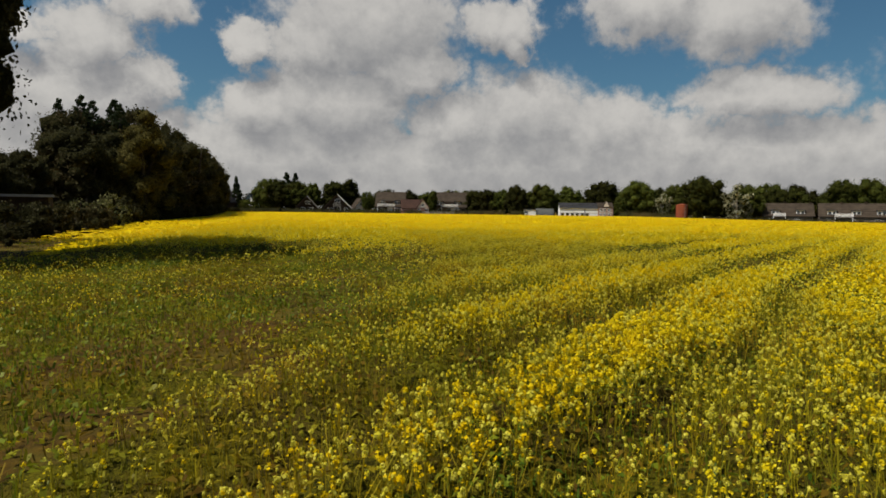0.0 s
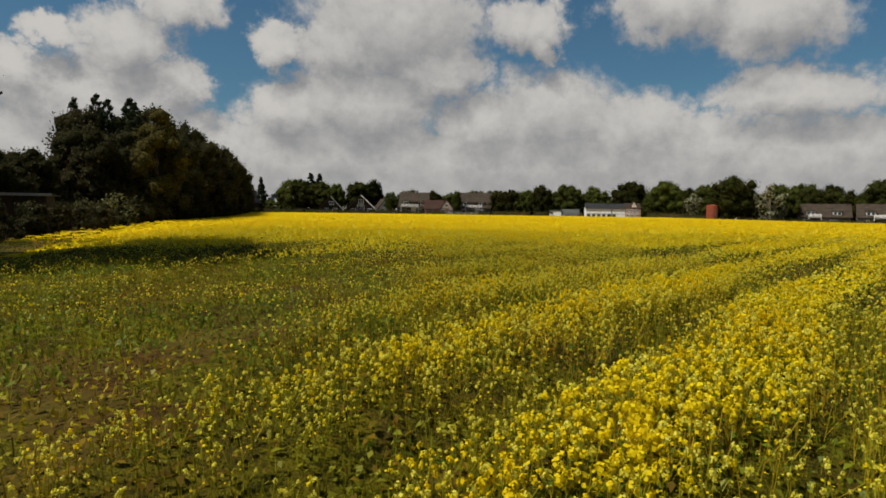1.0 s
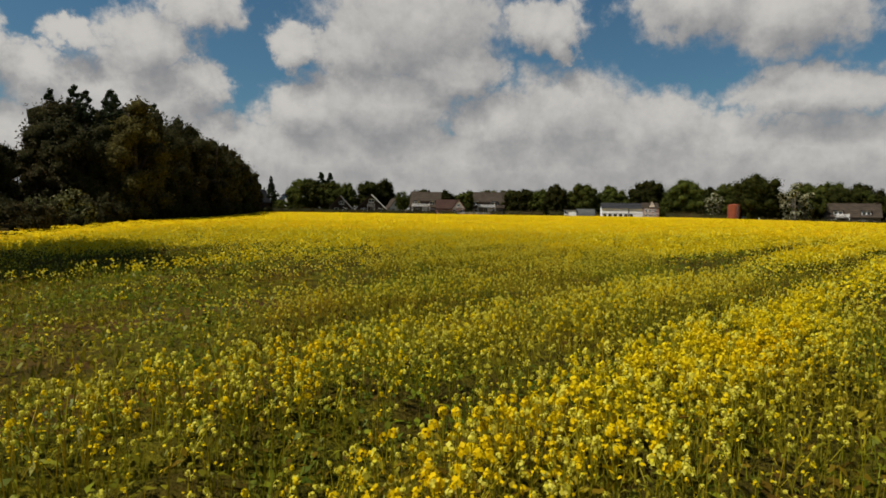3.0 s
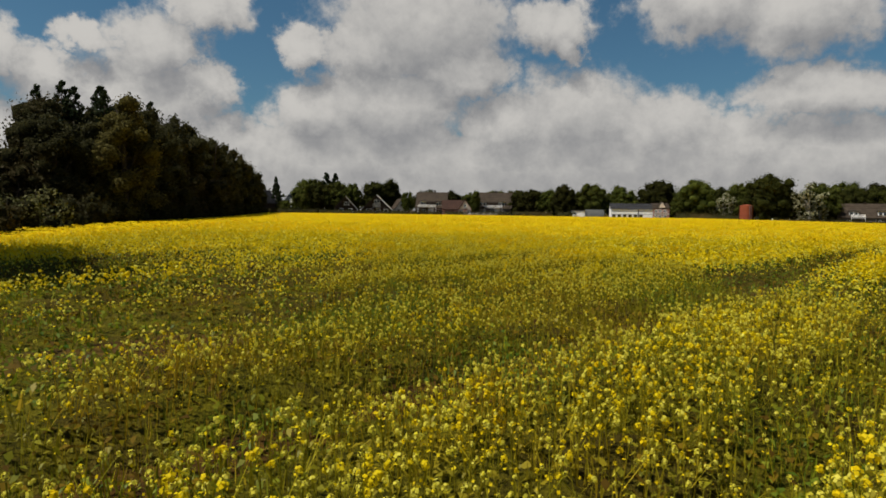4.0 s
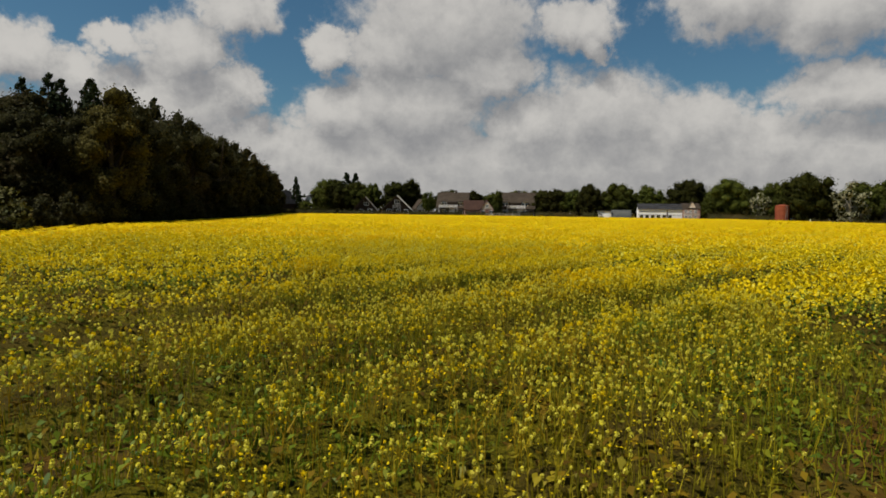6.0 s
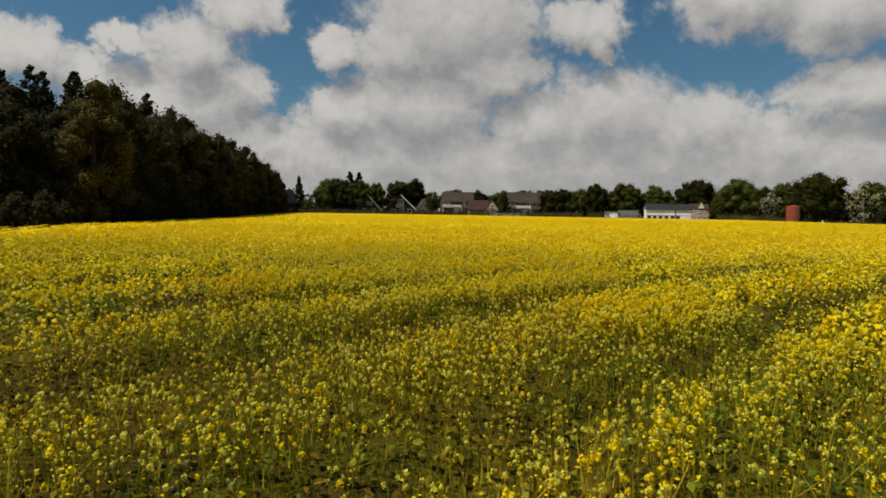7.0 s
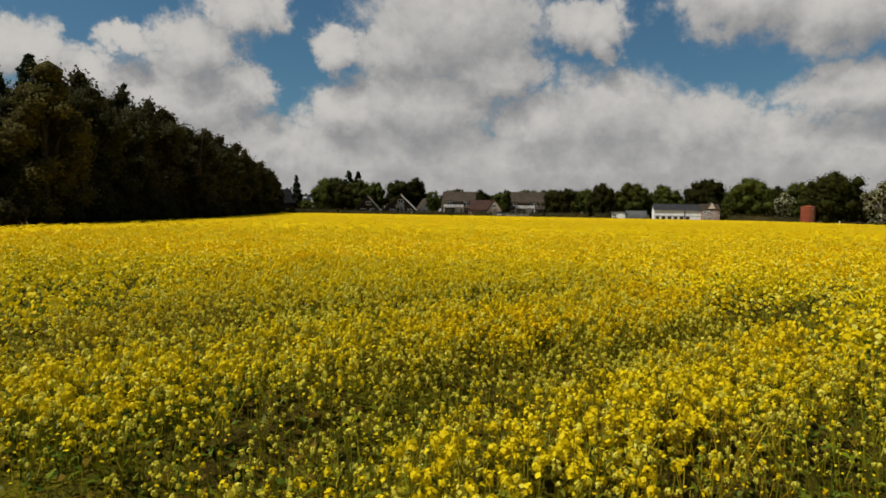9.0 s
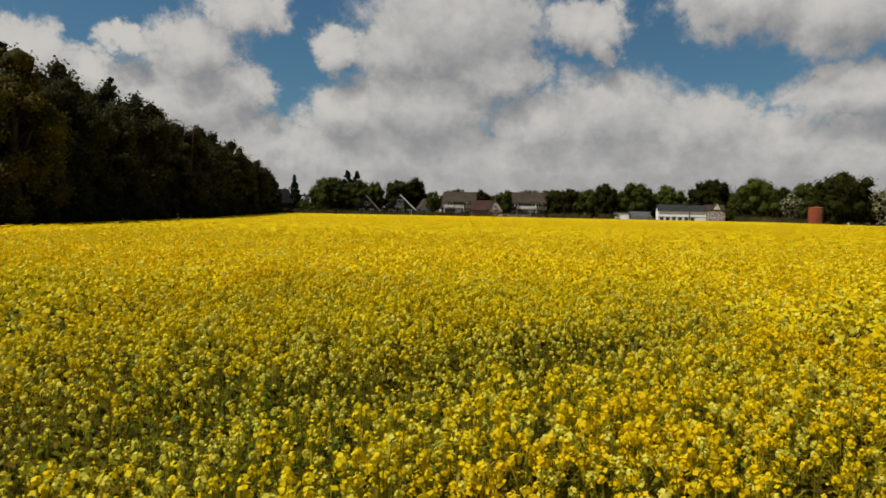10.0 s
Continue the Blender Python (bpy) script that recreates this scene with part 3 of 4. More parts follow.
def blades(name, places, per, seed, wide, tall, keep=None, dry=0.08):
    """The thicket of thin stems and narrow leaves under the flowers."""
    x, y, g = scatter(*places, per, seed)
    v = vigour(x, y)
    ok = g.random(len(x)) < 0.45 + 0.75 * v
    if keep is not None:
        ok &= keep(x, y)
    x, y, v = x[ok], y[ok], v[ok]
    n = len(x)
    a, t, ln = g.uniform(0, 6.28, n), g.uniform(0.0, 0.55, n), tall * g.uniform(0.3, 1.0, n) * (0.38 + 0.62 * v)
    base = np.stack([x, y, ground_z(x, y) - 0.02], -1)
    tip = base + np.stack([np.sin(t) * np.cos(a), np.sin(t) * np.sin(a), np.cos(t)], -1) * ln[:, None]
    b = g.uniform(0, 6.28, n)
    side = np.stack([-np.sin(b), np.cos(b), np.zeros(n)], -1) * (wide * g.uniform(0.4, 1.3, n))[:, None]
    mid = (base + tip) / 2 + np.stack([np.cos(a), np.sin(a), np.zeros(n)], -1) * 0.02
    q = np.stack([base, mid - side, tip, mid + side], 1)
    me = quads_mesh(name, q, (g.random(n) < dry + 0.45 * v).astype(int), [LEAF, STEM])
    return tagged(new(name, me), "thicket of green stems and narrow leaves under the flowers", "undergrowth", kind="stuff")


blades("crop_stems", NEAR, 640, 16, 0.0055, 0.40, inside)
blades("low_weeds", (-13.0, -4.6, 5.0, 23.0), 420, 19, 0.008, 0.30, None, 0.35)
blades("crop_stems", LOW, 80, 17, 0.015, 0.38, lambda x, y: ~inside(x, y) & ahead(x, y))


def low_leaves():
    """Close low foliage between the stems, a lumpy skin over the soil, open where the soil lies bare."""
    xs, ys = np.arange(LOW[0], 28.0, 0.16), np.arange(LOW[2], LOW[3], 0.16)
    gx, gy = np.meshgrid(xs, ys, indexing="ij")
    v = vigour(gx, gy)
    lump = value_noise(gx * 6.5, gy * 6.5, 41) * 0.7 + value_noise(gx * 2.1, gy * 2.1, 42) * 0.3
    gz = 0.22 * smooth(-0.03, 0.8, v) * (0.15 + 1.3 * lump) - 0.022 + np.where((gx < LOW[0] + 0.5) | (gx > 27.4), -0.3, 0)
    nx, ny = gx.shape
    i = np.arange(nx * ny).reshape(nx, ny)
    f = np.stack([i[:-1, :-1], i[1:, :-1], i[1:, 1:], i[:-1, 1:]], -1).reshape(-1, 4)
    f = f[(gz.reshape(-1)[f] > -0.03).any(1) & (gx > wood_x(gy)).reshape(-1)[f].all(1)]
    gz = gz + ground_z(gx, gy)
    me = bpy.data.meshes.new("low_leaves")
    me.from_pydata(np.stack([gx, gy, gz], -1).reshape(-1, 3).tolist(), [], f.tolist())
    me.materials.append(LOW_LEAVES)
    me.shade_smooth()
    return tagged(new("low_leaves", me), "olive green low foliage between the flowering stems", "undergrowth", kind="stuff")


low_leaves()


def broad_leaves(name, places, per, seed, size, keep):
    """Broad leaves low on the plants, green in some patches and withered brown in others."""
    x, y, g = scatter(*places, per, seed)
    ok = keep(x, y) & (g.random(len(x)) < 0.45 + 0.55 * vigour(x, y))
    x, y = x[ok], y[ok]
    v, n = vigour(x, y), len(x)
    a, t = g.uniform(0, 6.28, n), g.uniform(-0.3, 1.1, n)
    ln, wd = size * g.uniform(0.6, 1.3, n), size * g.uniform(0.16, 0.34, n)
    out = np.stack([np.cos(a) * np.cos(t), np.sin(a) * np.cos(t), np.sin(t)], -1) * ln[:, None]
    side = np.stack([-np.sin(a), np.cos(a), g.uniform(-0.6, 0.6, n)], -1) * wd[:, None]
    base = np.stack([x, y, ground_z(x, y) + g.uniform(0.04, 0.34, n) * (0.40 + 0.60 * v)], -1)
    mid = base + out * 0.55
    q = np.stack([base, mid - side, base + out - np.array([0, 0, 0.25]) * ln[:, None], mid + side], 1)
    patch = value_noise(x * 1.5, y * 1.5, 51) * 0.6 + value_noise(x * 0.5 + 7, y * 0.5, 52) * 0.4
    me = quads_mesh(name, q, (patch + g.uniform(-0.16, 0.16, n) > 0.53).astype(int), [LEAF, BROWN_LEAF])
    return tagged(new(name, me), "broad green and withered brown leaves between the stems", "undergrowth", kind="stuff")


broad_leaves("crop_leaves", NEAR, 300, 61, 0.068, inside)
broad_leaves("crop_leaves", (-13.0, 12.0, 5.0, 33.0), 170, 62, 0.07, lambda x, y: ~inside(x, y) & ahead(x, y))


def straw():
    """Dry stalks lying and standing where the crop is thin."""
    x, y, g = scatter(-5.5, 6.0, 4.0, 37.0, 40, 15)
    ok = g.random(len(x)) < 0.75 * (1 - smooth(0.05, 0.75, vigour(x, y))) + 0.05
    x, y = x[ok], y[ok]
    n = len(x)
    a, t, ln = g.uniform(0, 6.28, n), g.uniform(0.3, 1.45, n), g.uniform(0.06, 0.16, n)
    base = np.stack([x, y, ground_z(x, y)], -1)
    tip = base + np.stack([np.sin(t) * np.cos(a), np.sin(t) * np.sin(a), np.cos(t)], -1) * ln[:, None]
    side = np.stack([-np.sin(a), np.cos(a), np.zeros(n)], -1) * 0.004
    q = np.stack([base - side, base + side, tip + side, tip - side], 1)
    me = quads_mesh("straw", q, np.zeros(n), [STRAW])
    return tagged(new("straw", me), "dry straw-coloured stalks on the bare soil", "straw", kind="stuff")


straw()


# ---------------------------------------------------------------- trees
def leaf_cloud(rnd, centres, per, size, mats):
    """Loose leaves round clump centres (x, y, z, radius): separate small faces."""
    g = np.random.default_rng(rnd.randrange(1 << 30))
    c = np.repeat(np.array(centres), per, axis=0)
    n = len(c)
    d = g.normal(size=(n, 3))
    d /= np.linalg.norm(d, axis=1)[:, None]
    p = c[:, :3] + d * (c[:, 3:4] * g.uniform(0.55, 1.05, (n, 1)))
    nrm = d + g.normal(size=(n, 3)) * 0.7
    nrm /= np.linalg.norm(nrm, axis=1)[:, None]
    u = np.cross(nrm, g.normal(size=(n, 3)))
    u /= np.linalg.norm(u, axis=1)[:, None]
    v = np.cross(nrm, u)
    s = size * g.uniform(0.6, 1.35, (n, 1))
    q = np.stack([p - u * s * 0.5, p - v * s * 0.32, p + u * s * 0.5, p + v * s * 0.32], 1)
    ids = np.zeros(n) if len(mats) == 1 else (g.random(n) < 0.22).astype(int)
    return q, ids


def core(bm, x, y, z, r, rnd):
    """The dark inside of a clump of leaves, uneven; its shade is painted."""
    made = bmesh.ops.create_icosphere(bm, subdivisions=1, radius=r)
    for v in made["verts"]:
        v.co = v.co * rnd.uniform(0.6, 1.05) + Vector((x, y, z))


# for each foliage the darkened copy that paints shade inside its crowns
inside_of = {FOLIAGE_GREEN.name: INNER_SHADE_GREEN, FOLIAGE_PALE.name: INNER_SHADE_GREEN, FOLIAGE_GOLD.name: INNER_SHADE_GOLD}


def tree(name, label, kind, h, r, seed, leaves, leaf_size, mats, bark=BARK, low=0.25, inner_size=0.66, lumps=34):
    """A tree of height h and crown radius r at the origin."""
    rnd = random.Random(seed)
    top = thing(name, label, "tree")
    bm = bmesh.new()
    sway = [rnd.uniform(-0.05, 0.05) * h for k in range(4)]
    if kind == "conifer":
        sway = [0.0] * 4
    stem = [(0, 0, -0.1), (sway[0] * 0.3, sway[1] * 0.3, h * 0.3), (sway[0], sway[1], h * 0.6), (sway[0] + sway[2], sway[1] + sway[3], h * 0.92)]
    girth = h * 0.022
    tube(bm, stem, [girth * 1.25, girth, girth * 0.6, girth * 0.12], 7)
    clumps = []
    if kind == "conifer":
        for k in range(34):
            f = k / 33
            z = h * (0.1 + 0.89 * f)
            reach = r * (1 - f) ** 0.75 + 0.18
            for j in range(5 if f < 0.6 else 4):
                a = rnd.uniform(0, 6.28)
                d = reach * rnd.uniform(0.45, 0.95)
                clumps.append((d * math.cos(a), d * math.sin(a), z - d * 0.18, max(0.26, reach * 0.34)))
                if j < 2:
                    tube(bm, [(0, 0, z), (d * math.cos(a), d * math.sin(a), z - d * 0.2)], [0.05, 0.015], 4)
    else:
        squash = {"broad": 0.95, "tall": 1.5, "round": 0.8, "bush": 0.85}[kind]
        mid = h * (low + 1) / 2
        half = h * (1 - low) / 2
        count = lumps if kind != "bush" else 16
        for k in range(count):
            a, b = rnd.uniform(0, 6.28), math.acos(rnd.uniform(-1, 1))
            f = rnd.uniform(0.5, 0.92) ** 0.7
            lump = rnd.uniform(0.75, 1.08)
            x, y = r * f * lump * math.sin(b) * math.cos(a), r * f * lump * math.sin(b) * math.sin(a)
            z = mid + half * f * lump * math.cos(b)
            if math.cos(b) < -0.2:
                x, y = x * 1.12, y * 1.12
            clumps.append((x, y, min(z, h - r * 0.12), r * rnd.uniform(0.24, 0.42) * (1 if kind != "tall" else 1.1)))
        for k in range(8 if kind != "bush" else 5):
            c = clumps[k * 3]
            z0 = h * rnd.uniform(0.22, 0.5) * (1 if kind != "bush" else 0.3)
            tube(bm, [(sway[0] * 0.5, sway[1] * 0.5, z0), (c[0] * 0.45, c[1] * 0.45, (z0 + c[2]) / 2 + 0.1 * h), (c[0] * 0.9, c[1] * 0.9, c[2])],
                 [girth * 0.5, girth * 0.32, girth * 0.1], 5)
    part("trunk", bm, bark, top, smooth=True)
    q, ids = leaf_cloud(rnd, clumps, max(4, leaves // len(clumps)), leaf_size, mats)
    # stray twigs that break the outline
    stray = [(c[0] * 1.05, c[1] * 1.05, c[2] + 0.2 * c[3], c[3] * 0.75) for c in clumps[::2]]
    q2, ids2 = leaf_cloud(rnd, stray, max(2, leaves // (5 * len(stray))), leaf_size * 0.85, mats)
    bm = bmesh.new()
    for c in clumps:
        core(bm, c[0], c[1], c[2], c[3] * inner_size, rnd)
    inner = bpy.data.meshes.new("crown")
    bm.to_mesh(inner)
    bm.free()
    nv = len(inner.vertices)
    iv = np.empty(nv * 3, dtype=np.float32)
    inner.vertices.foreach_get("co", iv)
    tri = np.array([p.vertices[:] for p in inner.polygons])
    iv = iv.reshape(-1, 3)
    t = iv[tri]
    tq = np.concatenate([t, t[:, 2:3]], 1)  # triangles closed as four corners
    bpy.data.meshes.remove(inner)
    leaf_q = np.concatenate([q, q2])
    me = bpy.data.meshes.new("crown")
    verts = np.concatenate([leaf_q.reshape(-1, 3), iv])
    faces = np.arange(len(leaf_q) * 4).reshape(-1, 4).tolist() + (tri + len(leaf_q) * 4).tolist()
    me.from_pydata(verts.tolist(), [], faces)
    for m in mats:
        me.materials.append(m)
    me.materials.append(inside_of.get(mats[0].name, INNER_SHADE))
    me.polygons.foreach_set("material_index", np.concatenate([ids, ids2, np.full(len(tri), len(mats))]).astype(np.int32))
    me.polygons.foreach_set("use_smooth", np.concatenate([np.zeros(len(leaf_q)), np.ones(len(tri))]).astype(bool))
    crown = new("crown", me)
    crown.parent = top
    return top


def upright(x, y, turn=0.0, s=1.0, tall=1.0):
    return pose(x, y, 0, 0, 0, turn) @ Matrix.Diagonal((s, s, s * tall, 1))


WOOD = "dark green broadleaf tree in the shaded edge of the wood"
wood_kinds = [tree("wood_tree", WOOD, k, 12.0, rr, sd, 4300, 0.27, [FOLIAGE], low=lw, inner_size=0.8) for k, rr, sd, lw in
              (("broad", 4.0, 1, 0.12), ("tall", 3.1, 2, 0.10), ("broad", 4.4, 3, 0.16), ("tall", 3.4, 4, 0.08))]
deep_kinds = [tree("wood_tree", "dark green tree deep in the wood", k, 12.0, rr, sd, 1900, 0.38, [FOLIAGE], low=lw, inner_size=0.85) for k, rr, sd, lw in
              (("broad", 4.0, 5, 0.12), ("tall", 3.3, 6, 0.10))]
pine_kind = tree("pine_tree", "dark spiky conifer rising out of the wood", "conifer", 13.0, 3.0, 8, 2600, 0.28, [NEEDLE])
gold_kind = tree("golden_tree", "tall tree with golden-brown foliage at the wood edge", "tall", 12.0, 2.6, 9, 10500, 0.19, [FOLIAGE_GOLD], low=0.04, inner_size=0.86, lumps=70)
bush_kinds = [tree("wood_bush", "dark green bush at the foot of the wood", "bush", 3.2, 2.3, 20 + k, 1200, 0.24, [FOLIAGE], low=0.0, inner_size=0.8) for k in range(3)]
pale_bush = tree("pale_bush", "pale green bush with light new leaves beside the field", "bush", 3.4, 2.2, 25, 1700, 0.22, [FOLIAGE_LIGHT, FOLIAGE_GREEN], low=0.0)
used = set()


def copy_at(ob, m):
    """A copy whose pose, with its scale, is m."""
    return copy_thing(ob, m @ Matrix.Diagonal((*[1 / s for s in ob.scale], 1)))


def set_tree(ob, m, group=""):
    """The first use moves the tree itself, later ones copy it."""
    if ob.name not in used:
        used.add(ob.name)
        ob.matrix_basis = m
    else:
        ob = copy_at(ob, m)
    return tagged(ob, group=group)


def wood():
    rnd = random.Random(5)
    for row, (inset, step, tall) in enumerate(((2.7, 4.6, 0.98), (7.5, 5.4, 1.06))):
        y = 70.5 + row * 2
        while y < 206:
            x = float(wood_x(y)) - inset + rnd.uniform(-1.2, 1.2)
            fall = 1.0 - 0.12 * float(smooth(58, 66, np.array(66.0 - (y - 58)))) if row == 0 else 1.0
            s = tall * rnd.uniform(0.88, 1.06) * fall * (1 - 0.03 * float(smooth(85, 130, np.array(y))))
            s *= 0.92 if y < 74 else 1.0
            kind = pine_kind if row in (1, 2) and rnd.random() < 0.28 else rnd.choice(wood_kinds if row == 0 and y < 105 else deep_kinds)
            set_tree(kind, upright(x, y, rnd.uniform(0, 360), s, rnd.uniform(0.95, 1.08)), "trees of the wood")
            y += step * rnd.uniform(0.8, 1.25)
    set_tree(gold_kind, upright(-32.4, 63.2, 40, 1.06, 0.84), "trees of the wood")
    for x, y, s in ((-39.8, 65.6, 0.97), (-41.4, 64.6, 0.93), (-37.6, 67.8, 0.97), (-38.5, 65.4, 0.93), (-36.4, 66.6, 0.92), (-43.0, 67.5, 0.86)):
        set_tree(pine_kind, upright(x, y, x * 31, s), "trees of the wood")
    for x, y, s in ((-36.2, 60.2, 0.74), (-38.4, 62.6, 0.91), (-43.6, 61.0, 0.58), (-47.0, 62.0, 0.56), (-36.6, 69.0, 0.86), (-41.5, 68.0, 0.98)):
        set_tree(wood_kinds[2], upright(x, y, x * 17, s), "trees of the wood")
    for x, y, s in ((-38.5, 73.5, 1.06), (-42.0, 78.5, 1.10), (-43.5, 86.0, 1.12)):
        set_tree(wood_kinds[1], upright(x, y, x * 7, s), "trees of the wood")
    # undergrowth along the edge
    y = 25.0
    while y < 200:
        x = float(wood_x(y)) - rnd.uniform(1.0, 2.6)
        set_tree(rnd.choice(bush_kinds), upright(x, y, rnd.uniform(0, 360), rnd.uniform(0.65, 1.1) * (0.55 if y < 40 else 1)), "bushes at the wood")
        y += rnd.uniform(2.0, 4.0) * (1 if y < 90 else 1.8)
    # lower scrub and smaller trees between the shed and the wood
    for k in range(20):
        y = 41 + k * 1.0
        set_tree(rnd.choice(deep_kinds), upright(float(wood_x(y)) - rnd.uniform(4, 16), y, rnd.uniform(0, 360), rnd.uniform(0.32, 0.5)), "trees of the wood")
    for x, y, s in ((-45, 62, 0.55), (-41, 56, 0.48), (-50, 60, 0.5), (-38, 51, 0.42), (-55, 66, 0.56), (-47, 50, 0.45)):
        set_tree(wood_kinds[0], upright(x, y, rnd.uniform(0, 360), s * 1.25, 0.85), "trees of the wood")
    for x, y, size in ((-24.6, 32.6, 0.62), (-27.2, 31.6, 0.66), (-29.8, 30.2, 0.7), (-23.4, 35.4, 0.6), (-22.6, 38.4, 0.55)):
        set_tree(bush_kinds[1], upright(x, y, x * 41, size), "bushes at the wood")
    set_tree(pale_bush, upright(-26.5, 45.6, 0, 0.86))


wood()
# the trees whose shade falls on the field
near_kinds = [tree("field_edge_tree", "tall dark broadleaf tree casting shade over the field", "tall", 15.0, 3.7, 31, 11000, 0.22, [FOLIAGE], low=0.16, inner_size=0.9, lumps=75)]
fringe_kind = tree("field_edge_tree", "tall dark broadleaf tree with loose lacy leaves", "tall", 15.0, 3.5, 33, 19000, 0.17, [FOLIAGE], low=0.10, inner_size=0.85, lumps=60)
set_tree(fringe_kind, upright(-16.7, 19.5, 0, 0.84, 1.24))
for x, y, turn, size in ((-20.6, 20.4, 60, 1.05), (-24.5, 19.4, 100, 1.08), (-28.5, 18.0, 200, 1.05)):
    set_tree(near_kinds[0], upright(x, y, turn, size))


# ---------------------------------------------------------------- houses
def window(parent, x, y, z, w, h, frame_mat=WHITE_WOOD, axis="y"):
    """A casement: frame, glazing bar, sill and a dark pane set back in it."""
    f = 0.09
    bm = bmesh.new()
    for a in ((x - w / 2, x - w / 2 + f, z, z + h), (x + w / 2 - f, x + w / 2, z, z + h), (x - w / 2 + f, x + w / 2 - f, z, z + f),
              (x - w / 2 + f, x + w / 2 - f, z + h - f, z + h), (x - 0.035, x + 0.035, z + f, z + h - f)):
        box(bm, a[0], a[1], y - 0.07, y + 0.03, a[2], a[3])
    win = part("window", bm, frame_mat, parent)
    part("pane", boxed(x - w / 2 + f, x + w / 2 - f, y - 0.03, y + 0.0, z + f, z + h - f), GLASS, win, "dark reflecting glass")
    part("sill", boxed(x - w / 2 - 0.06, x + w / 2 + 0.06, y - 0.16, y - 0.07, z - 0.06, z), CONCRETE, win)
    return win


def gable_walls(w, d, eave, ridge, along):
    """Closed walls with gables; along: the axis the ridge runs."""
    bm = bmesh.new()
    x, y = w / 2, d
    if along == "x":
        prof = [(0, -0.4), (0, eave), (y / 2, ridge), (y, eave), (y, -0.4)]
        rings = [[bm.verts.new((sx, p, q)) for p, q in prof] for sx in (-x, x)]
    else:
        prof = [(-x, -0.4), (-x, eave), (0, ridge), (x, eave), (x, -0.4)]
        rings = [[bm.verts.new((p, sy, q)) for p, q in prof] for sy in (0, y)]
    n = len(prof)
    bm.faces.new(rings[0]), bm.faces.new(list(reversed(rings[1])))
    for k in range(n):
        bm.faces.new((rings[0][k], rings[1][k], rings[1][(k + 1) % n], rings[0][(k + 1) % n]))
    bmesh.ops.recalc_face_normals(bm, faces=bm.faces)
    return bm


def roof_slabs(w, d, eave, ridge, along, over=0.4, thick=0.16):
    """Both slopes as one folded sheet."""
    bm = bmesh.new()
    half = (d if along == "x" else w) / 2
    slope = (ridge - eave) / half
    run = half + over
    z0, z1 = ridge + 0.02, ridge + 0.02 - slope * run
    prof = [(-run, z1), (0, z0), (run, z1), (run, z1 + thick), (0, z0 + thick * 1.15), (-run, z1 + thick)]
    rings = []
    for e in ((-w / 2 - over, w / 2 + over) if along == "x" else (-over, d + over)):
        rings.append([bm.verts.new((e, d / 2 + p, q) if along == "x" else (p, e, q)) for p, q in prof])
    for r in rings:
        bm.faces.new((r[0], r[1], r[4], r[5])), bm.faces.new((r[1], r[2], r[3], r[4]))
    for k in range(6):
        bm.faces.new((rings[0][k], rings[1][k], rings[1][(k + 1) % 6], rings[0][(k + 1) % 6]))
    bmesh.ops.recalc_face_normals(bm, faces=bm.faces)
    return bm


def tile_courses(roof, w, d, eave, ridge, along, mat, over=0.4, thick=0.16):
    """Courses of tiles, each a low step down the slopes, on one shared mesh."""
    half = (d if along == "x" else w) / 2
    slope = (ridge - eave) / half
    length = (w if along == "x" else d) + 2 * over
    me = None
    for side in (-1, 1):
        for k in range(1, int((half + over) / 0.6) + 1):
            p = k * 0.6 - 0.2
            z = ridge + 0.02 - slope * p + thick
            if me is None:
                ob = part("tile_course", boxed(-length / 2, length / 2, -0.05, 0.05, -0.03, 0.05), mat, roof)
                me = ob.data
            else:
                ob = new("tile_course", me)
                ob.parent = roof
            ob.matrix_basis = pose(0, d / 2 + side * p, z) if along == "x" else pose(side * p, d / 2, z, 0, 0, 90)


def chimney(roof, x, y, z0, z1):
    bm = boxed(x - 0.3, x + 0.3, y - 0.3, y + 0.3, z0, z1)
    box(bm, x - 0.37, x + 0.37, y - 0.37, y + 0.37, z1, z1 + 0.12)
    return part("chimney", bm, ROOF_BROWN, roof, "brown chimney")


def bargeboards(parent, w, eave, ridge, y=-0.44, over=0.4, mat=WHITE_WOOD, other=None):
    """Boards up both edges of a gable that faces the field."""
    slope = (ridge - eave) / (w / 2)
    run = w / 2 + over
    for side in (-1, 1):
        bm = bmesh.new()
        pts = [(0, ridge - 0.22), (side * run, ridge - slope * run - 0.22), (side * run, ridge - slope * run + 0.2), (0, ridge + 0.2)]
        rings = [[bm.verts.new((p, e, q)) for p, q in pts] for e in (y - 0.05, y)]
        bm.faces.new(rings[0]), bm.faces.new(rings[1])
        for k in range(4):
            bm.faces.new((rings[0][k], rings[1][k], rings[1][(k + 1) % 4], rings[0][(k + 1) % 4]))
        bmesh.ops.recalc_face_normals(bm, faces=bm.faces)
        # the left board takes the darker material where one is given
        if side < 0 and other:
            part("bargeboard", bm, other, parent, "dark bargeboard")
        else:
            part("bargeboard", bm, mat, parent, "pale bargeboard")


def balcony(parent, x0, x1, y, z, mat=WHITE_WOOD, deep=1.3):
    b = part("balcony", boxed(x0, x1, y - deep, y, z - 0.16, z), CONCRETE, parent)
    bm = bmesh.new()
    box(bm, x0, x1, y - deep - 0.05, y - deep, z + 0.75, z + 0.83)
    k = x0
    while k < x1:
        box(bm, k, k + 0.12, y - deep - 0.04, y - deep - 0.01, z + 0.10, z + 0.75)
        k += 0.2
    part("railing", bm, mat, b, "white boarded railing")
    for px in (x0 + 0.1, x1 - 0.1):
        part("post", boxed(px - 0.07, px + 0.07, y - deep, y - deep + 0.14, 0, z - 0.16), mat, b)
    return b


